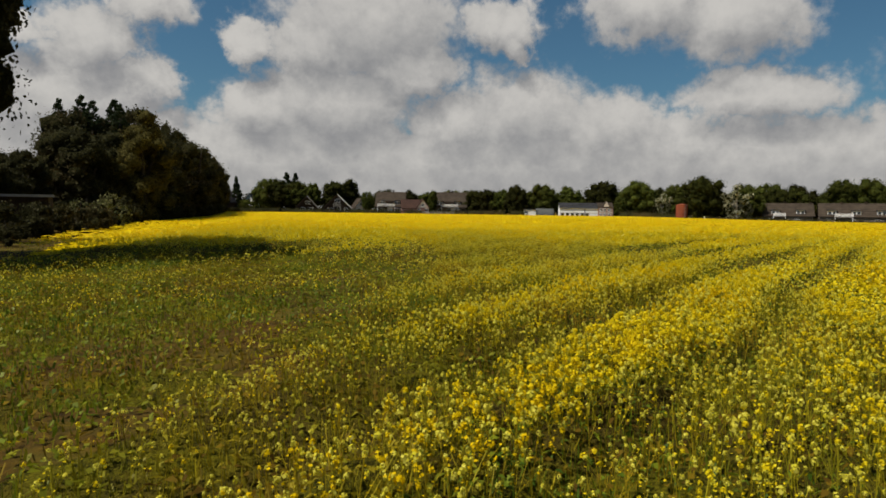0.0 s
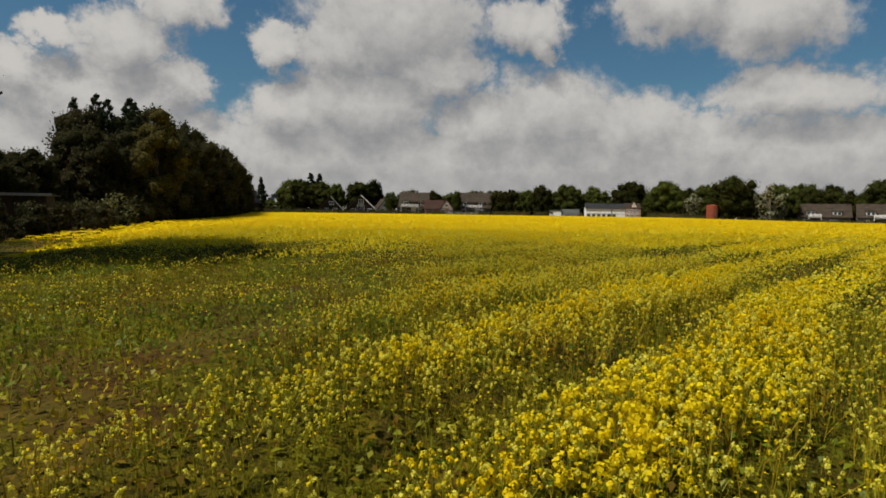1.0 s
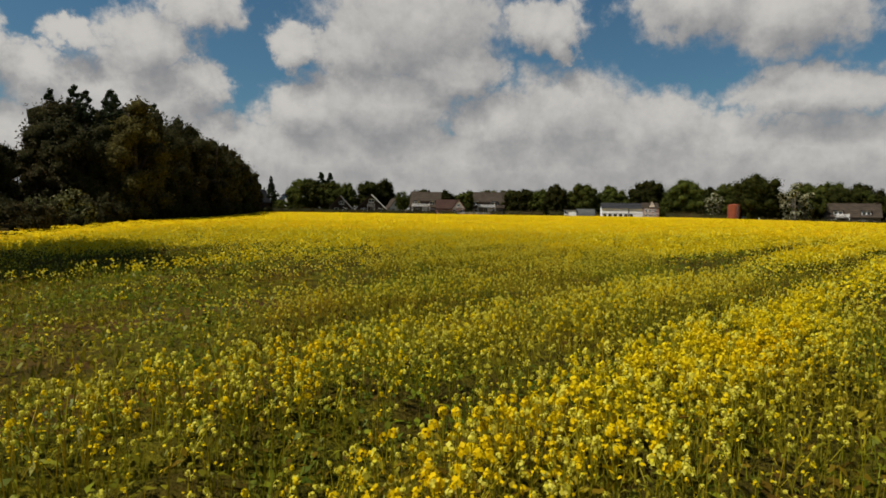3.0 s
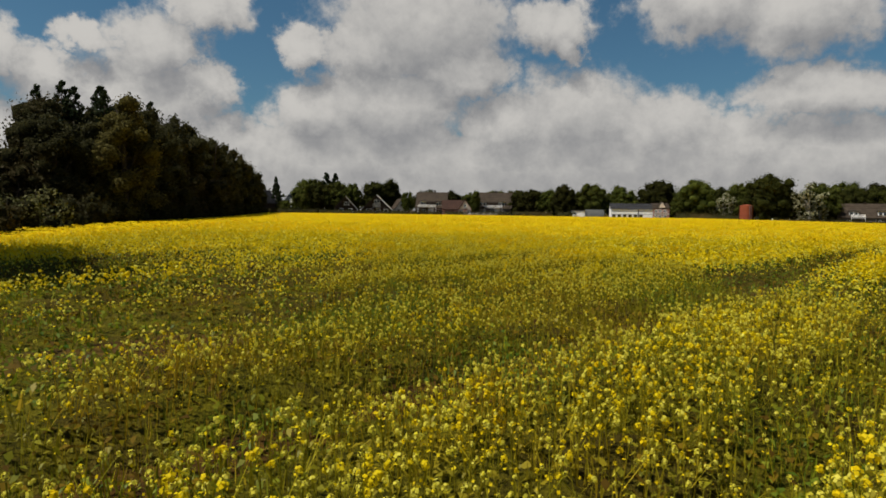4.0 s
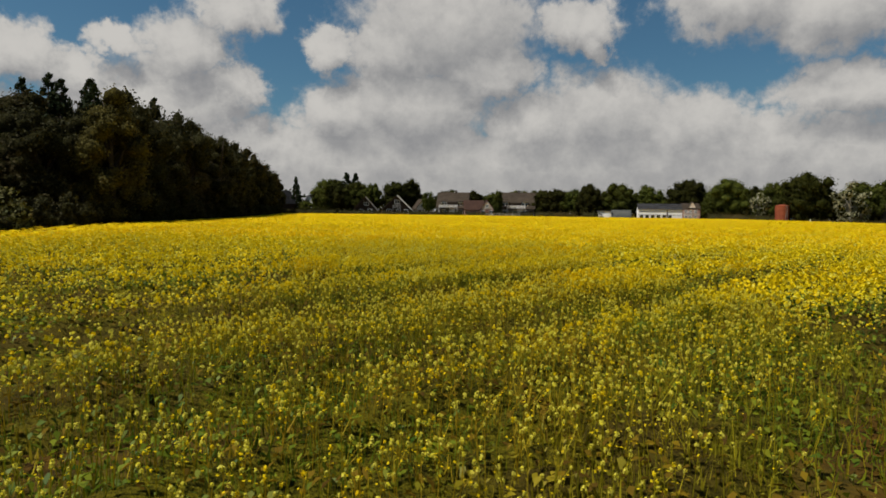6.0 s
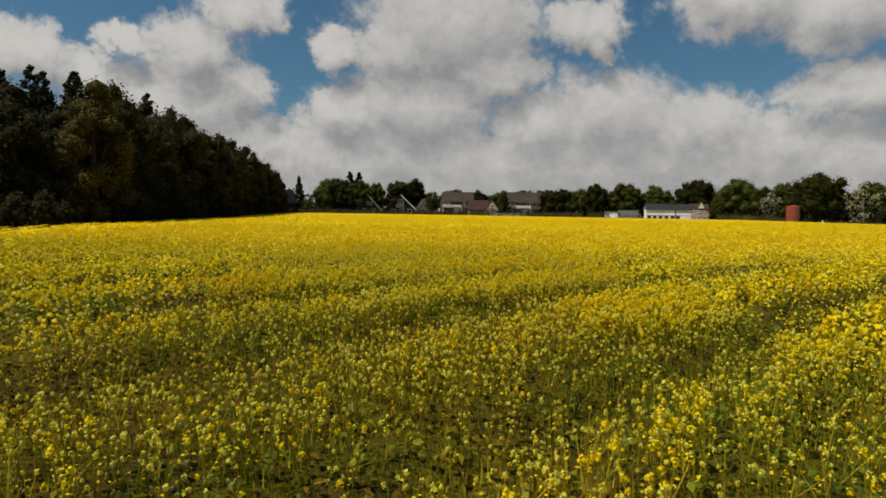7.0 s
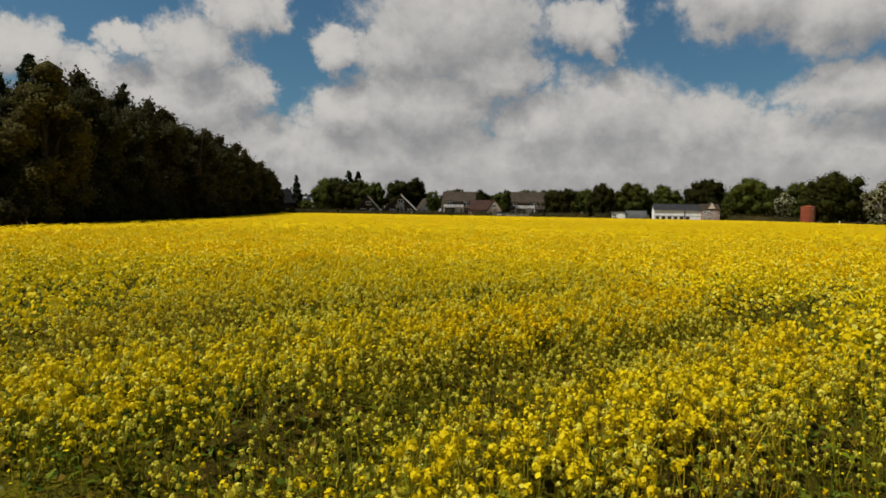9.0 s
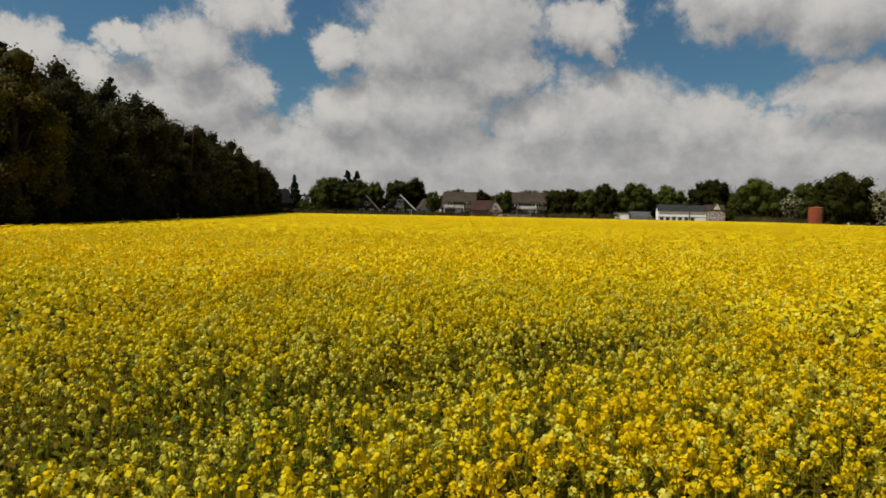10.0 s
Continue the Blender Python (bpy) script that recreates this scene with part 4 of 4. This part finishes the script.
def dormer(roof, x0, x1, y0, y1, z0, z1, mat=PLASTER, panes=2):
    d = part("dormer", boxed(x0, x1, y0, y1, z0, z1), mat, roof, "white dormer")
    part("dormer_roof", boxed(x0 - 0.2, x1 + 0.2, y0 - 0.25, y1, z1, z1 + 0.14), ROOF_DARK, d)
    wd = (x1 - x0) / panes
    for k in range(panes):
        window_x = x0 + wd * (k + 0.5)
        bm = boxed(window_x - wd * 0.36, window_x + wd * 0.36, y0 - 0.04, y0 + 0.02, z0 + 0.35, z1 - 0.25)
        part("dormer_window", bm, GLASS, d, "dark dormer window")
    return d


def house(label, x, y, turn, w, d, eave, ridge, along, wall, roof, name="house", over=0.4):
    h = thing(name, label, "house", pose(x, y, float(dip(x, y)), 0, 0, turn))
    part("wall", gable_walls(w, d, eave, ridge, along), wall, h)
    r = part("roof", roof_slabs(w, d, eave, ridge, along, over), roof, h)
    tile_courses(r, w, d, eave, ridge, along, roof, over)
    return h, r


def gable_panel(parent, w, z0, z1, mat, label, x=0.0, y=-0.05, deep=0.045):
    """A three-sided sheet of boards or plaster that fills the top of a gable."""
    bm = bmesh.new()
    rings = [[bm.verts.new((x + p, e, q)) for p, q in ((-w / 2, z0), (w / 2, z0), (0, z1))] for e in (y, y + deep)]
    bm.faces.new(rings[0]), bm.faces.new(list(reversed(rings[1])))
    for k in range(3):
        bm.faces.new((rings[0][k], rings[1][k], rings[1][(k + 1) % 3], rings[0][(k + 1) % 3]))
    bmesh.ops.recalc_face_normals(bm, faces=bm.faces)
    return part("gable_cladding", bm, mat, parent, label)


def door(parent, x, y, mat=DARK_WOOD):
    d = part("door", boxed(x - 0.5, x + 0.5, y - 0.06, y + 0.02, 0.02, 2.05), mat, parent, "house door")
    part("handle", boxed(x + 0.36, x + 0.42, y - 0.12, y - 0.06, 1.0, 1.06), METAL_GREY, d)


# two-family houses with brown roofs and white balconies
def balcony_house(x, y, turn, w, ridge, label, b0, b1):
    h, r = house(label, x, y, turn, w, 9.0, 3.0, ridge, "x", PLASTER_GREY, ROOF_BROWN)
    chimney(r, 0.8, 4.6, ridge - 0.5, ridge + 0.7)
    dormer(r, -w * 0.36, -w * 0.19, 0.35, 3.2, 3.2, 4.7)
    dormer(r, w * 0.17, w * 0.33, 0.35, 3.2, 3.2, 4.7)
    balcony(h, w * b0, w * b1, -0.05, 2.85)
    part("bay", boxed(w * b1 - 2.6, w * b1 - 0.9, -0.5, -0.003, 0.0, 2.6), PLASTER, h, "white plastered bay under the balcony")
    part("recess", boxed(-w * 0.16, w * 0.16, 0.0, 2.6, 3.05, 4.6), DARK_WOOD, r, "dark balcony doors")
    for k in (-0.26, 0.0, 0.26):
        window(h, w * k, -0.01, 0.9, 1.5, 1.3)
    door(h, w * 0.42, -0.01)
    for k in (-0.3, 0.32):
        part("skylight", boxed(w * k - 0.35, w * k + 0.35, 3.1, 3.3, ridge - 1.75, ridge - 1.2), GLASS, r)
    return h


balcony_house(-25.8, 218, 2, 9.6, 7.6, "house with steep brown tiled roof and white balcony", -0.44, 0.18)
balcony_house(-5.8, 218, -2, 11.6, 7.7, "house with brown tiled roof, white dormers and balcony", -0.22, 0.28)
# gabled houses
h, r = house("dark gabled house with white bargeboards", -53.5, 215, 13, 7.0, 10, 2.2, 6.0, "y", DARK_WOOD, ROOF_DARK)
bargeboards(h, 7.0, 2.2, 6.0, mat=CONCRETE, other=DARK_WOOD)
window(h, -1.4, -0.01, 0.9, 1.4, 1.2), window(h, 1.4, -0.01, 0.9, 1.4, 1.2), window(h, 0.3, -0.01, 3.2, 1.6, 1.1)
h, r = house("dark gabled house with long white bargeboards", -43.8, 218, 12, 9.6, 11, 2.0, 6.6, "y", DARK_WOOD, ROOF_DARK)
bargeboards(h, 9.6, 2.0, 6.6, other=DARK_WOOD)
balcony(h, -1.4, 1.2, -0.01, 2.7, CONCRETE)
window(h, -2.6, -0.01, 0.8, 1.6, 1.3), window(h, 0.4, -0.01, 0.4, 1.3, 1.9), window(h, 2.9, -0.01, 0.8, 1.4, 1.3), window(h, 0.0, -0.01, 3.9, 1.8, 1.2)
h, r = house("small white gabled house half behind trees", -36.4, 223, 20, 4.0, 8, 2.6, 5.4, "y", PLASTER, ROOF_BROWN)
window(h, 0.0, -0.01, 2.9, 1.0, 1.0), window(h, -0.9, -0.01, 0.9, 1.1, 1.2)
h, r = house("brick house with pale gable and red roof", -14.4, 214, 8, 4.2, 6, 2.3, 5.2, "y", BRICK, ROOF_RED, "house", 0.2)
for nm, bm, mat in (("wing_wall", gable_walls(6.0, 6.0, 2.3, 5.0, "x"), BRICK), ("wing_roof", roof_slabs(6.0, 6.0, 2.3, 5.0, "x", 0.25), ROOF_RED)):
    bmesh.ops.translate(bm, vec=(-4.0, 1.2, 0), verts=bm.verts)
    part(nm, bm, mat, h)
gable_panel(h, 3.7, 2.4, 4.9, CREAM, "cream plaster in the gable")
window(h, 0.0, -0.055, 2.9, 1.0, 1.0), window(h, -1.3, -0.01, 0.9, 1.2, 1.2), window(h, 1.3, -0.01, 0.9, 1.2, 1.2)
h, r = house("dark roofed house beside the wood", -92.0, 226, -30, 6.4, 10, 4.0, 8.2, "y", DARK_WOOD, ROOF_DARK)
bargeboards(h, 6.4, 4.0, 8.2, mat=WHITE_WOOD)
window(h, 0.0, -0.01, 4.6, 1.6, 1.2), window(h, -1.8, -0.01, 1.6, 1.3, 1.3), window(h, 1.8, -0.01, 1.6, 1.3, 1.3)
h, r = house("white gabled house far off between trees", -82.0, 241, 0, 4.2, 7, 4.2, 6.9, "y", PLASTER, ROOF_DARK)
window(h, 0.0, -0.01, 4.2, 1.0, 1.1), window(h, 0.0, -0.01, 1.5, 1.2, 1.2)
# long hall with a brick end house
h, r = house("long white hall with dark grey roof", 34.6, 199.5, -6, 11.6, 9, 2.9, 4.3, "x", PLASTER, ROOF_DARK, "hall", 0.15)
for k in range(6):
    window(h, -4.9 + k * 1.5, -0.01, 0.35, 0.9, 0.9, DARK_WOOD)
part("joint", boxed(1.75, 2.0, -0.06, -0.003, 0.0, 2.75), DARK_WOOD, h, "dark joint between two parts of the wall")
part("gutter", boxed(-5.8, 5.8, -0.27, -0.15, 2.72, 2.84), METAL_GREY, h)
part("plinth", boxed(-5.8, 5.8, -0.05, -0.003, 1.3, 1.42), CONCRETE, h, "grey ledge along the wall")
h, r = house("brick house with small cream gable joined to hall", 42.6, 198.2, -6, 4.4, 9, 3.1, 4.5, "x", BRICK, ROOF_BROWN, "house", 0.15)
bm = bmesh.new()
rings = [[bm.verts.new((p + 0.2, e, q)) for p, q in ((-1.0, 3.3), (1.0, 3.3), (0, 5.1))] for e in (-0.1, 3.6)]
bm.faces.new(rings[0]), bm.faces.new(rings[1])
for k in range(3):
    bm.faces.new((rings[0][k], rings[1][k], rings[1][(k + 1) % 3], rings[0][(k + 1) % 3]))
bmesh.ops.recalc_face_normals(bm, faces=bm.faces)
part("cross_gable", bm, ROOF_BROWN, r, "small gable across the roof")
gable_panel(h, 1.7, 3.4, 4.95, CREAM, "cream boards in the small gable", 0.2, -0.16)
part("ledge", boxed(-2.2, 2.2, -0.06, -0.003, 1.45, 1.75), CREAM, h, "cream band between the storeys")
for k in (-1.4, -0.3, 1.0):
    window(h, k, -0.01, 1.95, 0.8, 0.9), window(h, k, -0.01, 0.35, 0.8, 1.0)
# low white outbuilding with curved grey roof
h = thing("outbuilding", "low white outbuilding with curved grey sheet roof", "shed", pose(22.0, 199, 0, 0, 0, -6))
part("wall", boxed(-4.4, -0.6, 0, 5, 0, 2.2), PLASTER, h)
bm = bmesh.new()
rings = []
for e in (-0.6, 4.8):
    rings.append([bm.verts.new((e, 2.5 - 2.7 * math.cos(a), 2.6 * math.sin(a))) for a in np.linspace(0, math.pi, 13)])
bm.faces.new(rings[0]), bm.faces.new(rings[1])
for k in range(12):
    bm.faces.new((rings[0][k], rings[1][k], rings[1][k + 1], rings[0][k + 1]))
bmesh.ops.recalc_face_normals(bm, faces=bm.faces)
part("arched_roof", bm, SHEET_DARK, h, "curved grey sheet metal")
part("flat_roof", boxed(-4.6, -0.62, -0.25, 5.2, 2.2, 2.42), ROOF_DARK, h)
window(h, -3.4, -0.01, 0.9, 1.0, 0.9), door(h, -1.6, -0.01, WHITE_WOOD)
# white house behind the pale trees
h, r = house("white house hidden behind light trees", 59.5, 212, 0, 8.0, 8, 4.6, 6.6, "x", PLASTER, ROOF_DARK)
for k in (-2.6, 0, 2.6):
    window(h, k, -0.01, 3.0, 1.2, 1.2), window(h, k, -0.01, 0.9, 1.2, 1.2)
h, r = house("white house hidden behind light trees", 78.5, 205, -15, 6.0, 8, 4.8, 6.8, "x", PLASTER, ROOF_RED)
for k in (-1.6, 1.6):
    window(h, k, -0.01, 3.0, 1.2, 1.2), window(h, k, -0.01, 0.9, 1.2, 1.2)


# row houses with brown roofs
def row_house(x, y, turn, w, label):
    h, r = house(label, x, y, turn, w, 8.5, 3.0, 6.3, "x", PLASTER_GREY, ROOF_BROWN)
    n = max(2, int(w / 4.4))
    for k in range(n):
        c = -w / 2 + w * (k + 0.5) / n
        dormer(r, c - 1.0, c + 1.0, 0.3, 3.0, 3.15, 4.5, PLASTER, 2)
        window(h, c - 0.9, -0.01, 0.8, 1.3, 1.4), door(h, c + 1.0, -0.01)
        chimney(r, c + w / n * 0.42, 4.3, 5.8, 6.7)
    balcony(h, -w * 0.30, -w * 0.05, -0.05, 2.8)
    return h


row_house(91.4, 186, -22, 12.6, "brown roofed row house with white dormers")
row_house(104.5, 176, -26, 17.0, "long brown roofed row house with white balcony")


# brick-red tank
def tank():
    t = thing("storage_tank", "round brick-red storage tank beside the field", "tank", pose(62.8, 190, float(dip(62.8, 190))))
    bm = bmesh.new()
    bmesh.ops.create_cone(bm, cap_ends=True, segments=32, radius1=1.65, radius2=1.65, depth=4.8, matrix=Matrix.Translation((0, 0, 2.4)))
    part("shell", bm, RED_PAINT, t, smooth=False)
    for z in (0.1, 1.25, 2.4, 3.6, 4.75):
        bm = bmesh.new()
        bmesh.ops.create_cone(bm, cap_ends=True, segments=32, radius1=1.7, radius2=1.7, depth=0.1, matrix=Matrix.Translation((0, 0, z)))
        part("hoop", bm, RED_PAINT, t)
    bm = bmesh.new()
    bmesh.ops.create_cone(bm, cap_ends=True, segments=32, radius1=1.69, radius2=0.3, depth=0.3, matrix=Matrix.Translation((0, 0, 4.95)))
    part("lid", bm, RED_PAINT, t)
    bm = bmesh.new()
    for s in (-0.2, 0.2):
        box(bm, 0.4 + s - 0.02, 0.4 + s + 0.02, -1.81, -1.77, 0.0, 4.9)
    for k in range(14):
        box(bm, 0.2, 0.6, -1.81, -1.78, 0.3 + k * 0.32, 0.33 + k * 0.32)
    part("ladder", bm, METAL_GREY, t, "grey steel ladder")


tank()
t = thing("storage_box", "white storage box beside the tank", "box", pose(65.8, 191, float(dip(65.8, 191)), 0, 0, 10))
part("body", boxed(-0.5, 0.5, -0.4, 0.4, 0.9, 1.9, edge=0.03), WHITE_WOOD, t)
part("stand", boxed(-0.4, 0.4, -0.3, 0.3, 0.0, 0.9), METAL_GREY, t)

# dark flat-roofed shed by the wood, near the field
s = thing("shed", "low dark wooden shed with pale roof edge", "shed", pose(-27.0, 35.5, 0, 0, 0, 30))
part("wall", boxed(-6.0, 3.0, 0.0, 4.0, 0.0, 2.2), DARK_WOOD, s)
for k in range(30):
    part("board", boxed(-5.98 + k * 0.3, -5.98 + k * 0.3 + 0.27, -0.03, -0.003, 0.05, 2.15), DARK_WOOD, s)
part("roof", boxed(-6.3, 3.3, -0.3, 4.3, 2.2, 2.28), ROOF_DARK, s)
part("roof_edge", boxed(-6.3, 3.3, -0.36, -0.303, 2.18, 2.32), METAL_GREY, s, "pale metal roof edge")


# ---------------------------------------------------------------- gardens at the far end
garden_kinds = [tree("garden_tree", lb, k, hh, rr, sd, 7600, 0.31, [FOLIAGE_GREEN], low=lw, inner_size=0.74, lumps=80) for k, hh, rr, sd, lw, lb in (
    ("broad", 11.0, 4.6, 41, 0.06, "green broadleaf garden tree behind the field"), ("round", 11.0, 5.2, 42, 0.02, "round-crowned green garden tree behind the field"),
    ("tall", 11.0, 3.2, 43, 0.10, "slender green garden tree behind the field"), ("broad", 11.0, 4.2, 44, 0.1, "loose-crowned green garden tree behind the field"))]
spruce_kind = tree("spruce", "dark pointed spruce between the houses", "conifer", 13.0, 2.7, 45, 2600, 0.5, [NEEDLE])
pale_kind = tree("pale_tree", "light tree with pale leaves and white trunk", "broad", 10.5, 3.2, 46, 1500, 0.5, [FOLIAGE_PALE, FOLIAGE_GREEN], BARK_PALE, low=0.1)
blossom_kind = tree("blossoming_tree", "small tree with white blossom in a garden", "round", 6.0, 2.8, 47, 1300, 0.42, [FOLIAGE_GREEN, BLOSSOM], low=0.1)


def garden(kind, x, y, h, w, base, turn=0.0):
    """A tree of height h and crown width w; base: the height and radius it was built with."""
    set_tree(kind, pose(x, y, float(dip(x, y)), 0, 0, turn) @ Matrix.Diagonal((w / (2 * base[1]), w / (2 * base[1]), (h - 0.8 * float(dip(x, y))) / base[0], 1)), "garden trees")


B, R, T, L = [(k, s) for k, s in zip(garden_kinds, ((11, 4.6), (11, 5.2), (11, 3.2), (11, 4.2)))]
S, P, W = (spruce_kind, (13.0, 2.7)), (pale_kind, (10.5, 3.2)), (blossom_kind, (6.0, 2.8))
for (kind, base), x, y, hh, wd in ((S, -84.6, 235, 13.2, 5), (B, -72.6, 232, 12.2, 8), (L, -67.0, 232, 12.5, 8), (S, -66.2, 236, 14.8, 7.6), (S, -62.9, 236, 14.6, 7.0),
                                   (B, -61.0, 232, 11.4, 8), (R, -55.8, 232, 10.8, 6), (B, -47.5, 235, 11.6, 9), (L, -44.0, 236, 12.9, 8), (T, -33.9, 219.5, 7.9, 3.4),
                                   (L, -19.6, 231, 9.0, 5.0), (T, -11.2, 216.0, 8.5, 2.5), (B, 3.0, 220, 8.4, 6)):
    garden(kind, x, y, hh, wd * (1.25 if kind is not spruce_kind else 1.1), base, x * 37)
for (kind, base), x, y, hh, wd in ((B, 7.5, 218, 8.8, 8), (L, 12.0, 216, 9.0, 7), (R, 16.5, 212, 10.2, 7), (R, 25.1, 212, 10.3, 10), (L, 34.4, 213, 10.2, 8), (B, 44.4, 212, 11.6, 10),
                                   (R, 52.7, 200, 11.2, 11.5), (P, 58.5, 195, 7.6, 6), (B, 63.5, 200, 10.4, 7.5), (B, 69.2, 192, 12.6, 11.5), (P, 76.6, 185, 10.0, 7), (L, 82.0, 191, 10.8, 8)):
    garden(kind, x, y, hh, wd * (1.1 if kind is not pale_kind else 1.1), base, x * 53)
for (kind, base), x, y, hh, wd in ((B, 87.0, 201, 10.8, 9), (R, 94.0, 201, 11.2, 9), (L, 101.5, 198, 11.2, 9), (B, 108.0, 190, 12.0, 9), (R, 115.0, 187, 12.2, 10), (B, 123.0, 182, 11.5, 10),
                                   (W, 58.6, 196, 6.4, 5), (W, 48.6, 203, 4.5, 4), (P, 79.5, 186, 6.0, 4.0), (L, -92.0, 232, 9, 8), (L, -80.6, 236, 5.0, 7), (T, -30.0, 232, 8.6, 5), (T, 46.5, 197, 6.5, 3.2)):
    garden(kind, x, y, hh, wd * (1.2 if kind in garden_kinds else 1.0), base, x * 71)
filler = random.Random(61)
for k in range(26):
    x = -30 + k * 6.2 + filler.uniform(-1.5, 1.5)
    kind, base = filler.choice((B, R, L))
    garden(kind, x, float(far_y(x)) + 31 + filler.uniform(-3, 3), filler.uniform(7.0, 9.4) + (1.2 if x > 60 else 0), filler.uniform(8, 11), base, x * 29)


def far_wood():
    """Woods beyond the houses, one low dark band of clumps."""
    rnd = random.Random(77)
    c = []
    for k in range(560):
        x = rnd.uniform(-190, 260)
        y = rnd.uniform(255, 300) - 0.15 * max(x, 0)
        c.append((x, y, rnd.uniform(1.0, 7.2), rnd.uniform(1.6, 3.0)))
    q, ids = leaf_cloud(rnd, c, 46, 1.3, [FOLIAGE_GREEN])
    me = quads_mesh("far_trees", q, ids, [FOLIAGE_GREEN])
    tagged(new("far_trees", me), "dark band of trees beyond the houses", "trees", kind="stuff")


far_wood()


# hedges and fences between field and gardens
def hedge(x0, x1, h, label, mat=FOLIAGE, deep=1.2):
    rnd = random.Random(int(x0 * 10))
    t = thing("hedge", label, "hedge", group="garden hedges")
    n = int((x1 - x0) / 0.8)
    cl, bm = [], bmesh.new()
    for k in range(n):
        x = x0 + (k + 0.5) * (x1 - x0) / n
        y = float(far_y(x)) + 2.2
        for z in (0.25, 0.6, 0.9):
            cl.append((x + rnd.uniform(-0.2, 0.2), y + rnd.uniform(-0.3, 0.3), h * z * rnd.uniform(0.9, 1.0) + float(dip(x, y)), 0.55))
        row = [bm.verts.new((x + rnd.uniform(-0.1, 0.1), y + o * rnd.uniform(0.7, 1.0), z * h + float(dip(x, y)) - 0.05)) for o, z in ((-0.55, 0.0), (-0.6, 0.5), (-0.4, 0.86), (0.4, 0.86), (0.6, 0.5), (0.55, 0.0))]
        if k:
            for j in range(5):
                bm.faces.new((last[j], row[j], row[j + 1], last[j + 1]))
        else:
            bm.faces.new(row)
        last = row
    bm.faces.new(last)
    bmesh.ops.recalc_face_normals(bm, faces=bm.faces)
    part("body", bm, mat, t)
    q, ids = leaf_cloud(rnd, cl, 22, 0.34, [mat])
    me = quads_mesh("foliage", q, ids, [mat])
    ob = new("foliage", me)
    ob.parent = t


for a, b, hh in ((-80, -60, 1.9), (-60, -49, 1.7), (-49, -38, 1.5), (-38, -31, 1.8), (-31, -21, 1.6), (-20, -13, 1.6), (-12, 0, 1.7), (0, 12, 1.9), (13, 18, 2.0), (45, 60, 2.2), (66, 78, 1.8), (78, 94, 2.2), (94, 112, 2.0)):
    hedge(a, b, hh, "dark hedge between the field and gardens")


def fence(x0, x1, h, mat, label):
    f = thing("fence", label, "fence", group="garden fences")
    n = int((x1 - x0) / 2.0)
    for k in range(n + 1):
        x = x0 + (x1 - x0) * k / n
        y = float(far_y(x)) + 1.2
        part("post", boxed(x - 0.06, x + 0.06, y - 0.06, y + 0.06, 0, h + 0.1), mat, f)
        if k < n:
            x2 = x0 + (x1 - x0) * (k + 1) / n
            y2 = float(far_y(x2)) + 1.2
            for z in (0.35, 0.65, 0.95):
                bm = tube(bmesh.new(), [(x, y, h * z), (x2, y2, h * z)], [0.06, 0.06], 4)
                part("rail", bm, mat, f)


fence(-48, -38, 1.3, DARK_WOOD, "dark wooden rail fence at the field end")
fence(-32, -20, 1.3, DARK_WOOD, "dark wooden rail fence at the field end")
fence(-13, -1, 1.3, DARK_WOOD, "dark wooden rail fence at the field end")
fence(-14, -4, 1.15, CONCRETE, "pale weathered rail fence at the field end")


def marker(x, y, h, label, mat):
    p = thing("post", label, "post", pose(x, y, float(dip(x, y))), "field posts")
    part("shaft", boxed(-0.09, 0.09, -0.09, 0.09, 0, h, edge=0.015), mat, p)
    part("cap", boxed(-0.12, 0.12, -0.12, 0.12, h, h + 0.06), mat, p)


for x, y, hh in ((10.2, 199.0, 1.9), (66.0, 181.0, 1.6), (70.5, 181.5, 1.7), (73.5, 180.0, 1.6)):
    marker(x, y, hh, "white post at the field end", WHITE_WOOD)


# ---------------------------------------------------------------- single plants along the camera's way
def single_plants():
    rnd = random.Random(99)
    protos = []
    for k in range(6):
        at, shape, m = plant_template(random.Random(200 + k), 0, 3, k % 2)
        q = at * (1, 1, 0.5) + shape * 0.72
        t = thing("rapeseed_plant", "single flowering rapeseed plant with yellow racemes", "plant", group="plants along the way")
        def sub(name, rows, mats, label=""):
            ob = new(name, quads_mesh(name, q[rows], np.zeros(len(rows)), mats))
            ob.parent = t
            tagged(ob, label)
        stems, leaves, petals = np.where(m == 2)[0], np.where(m == 3)[0], np.where(m < 2)[0][5:]
        sub("stem", stems, [STEM])
        for j in range(0, len(leaves), 2):
            sub("leaf", leaves[j:j + 2], [LEAF])
        for j in range(0, len(petals), 12):
            sub("flower_head", petals[j:j + 12], [PETAL_PALE if m[petals[j]] else PETAL], "yellow raceme of small flowers")
        protos.append(t)
    done = 0
    for k in range(900):
        y = rnd.uniform(5.2, 33.5)
        x = float(np.interp(y, WAY_Y, WAY_X)) + rnd.uniform(-1.5, 1.5)
        v = float(vigour(np.array([x]), np.array([y]))[0])
        if rnd.random() > v:
            continue
        h = rnd.uniform(0.75, 1.05) * (0.6 + 0.4 * v)
        mtx = pose(x, y, float(ground_z(np.array([x]), np.array([y]))[0]), 0, 0, rnd.uniform(0, 360)) @ Matrix.Diagonal((h, h, h, 1))
        if done < 6:
            protos[done].matrix_basis = mtx
        else:
            copy_at(protos[done % 6], mtx)
        done += 1
        if done >= 210:
            break


single_plants()
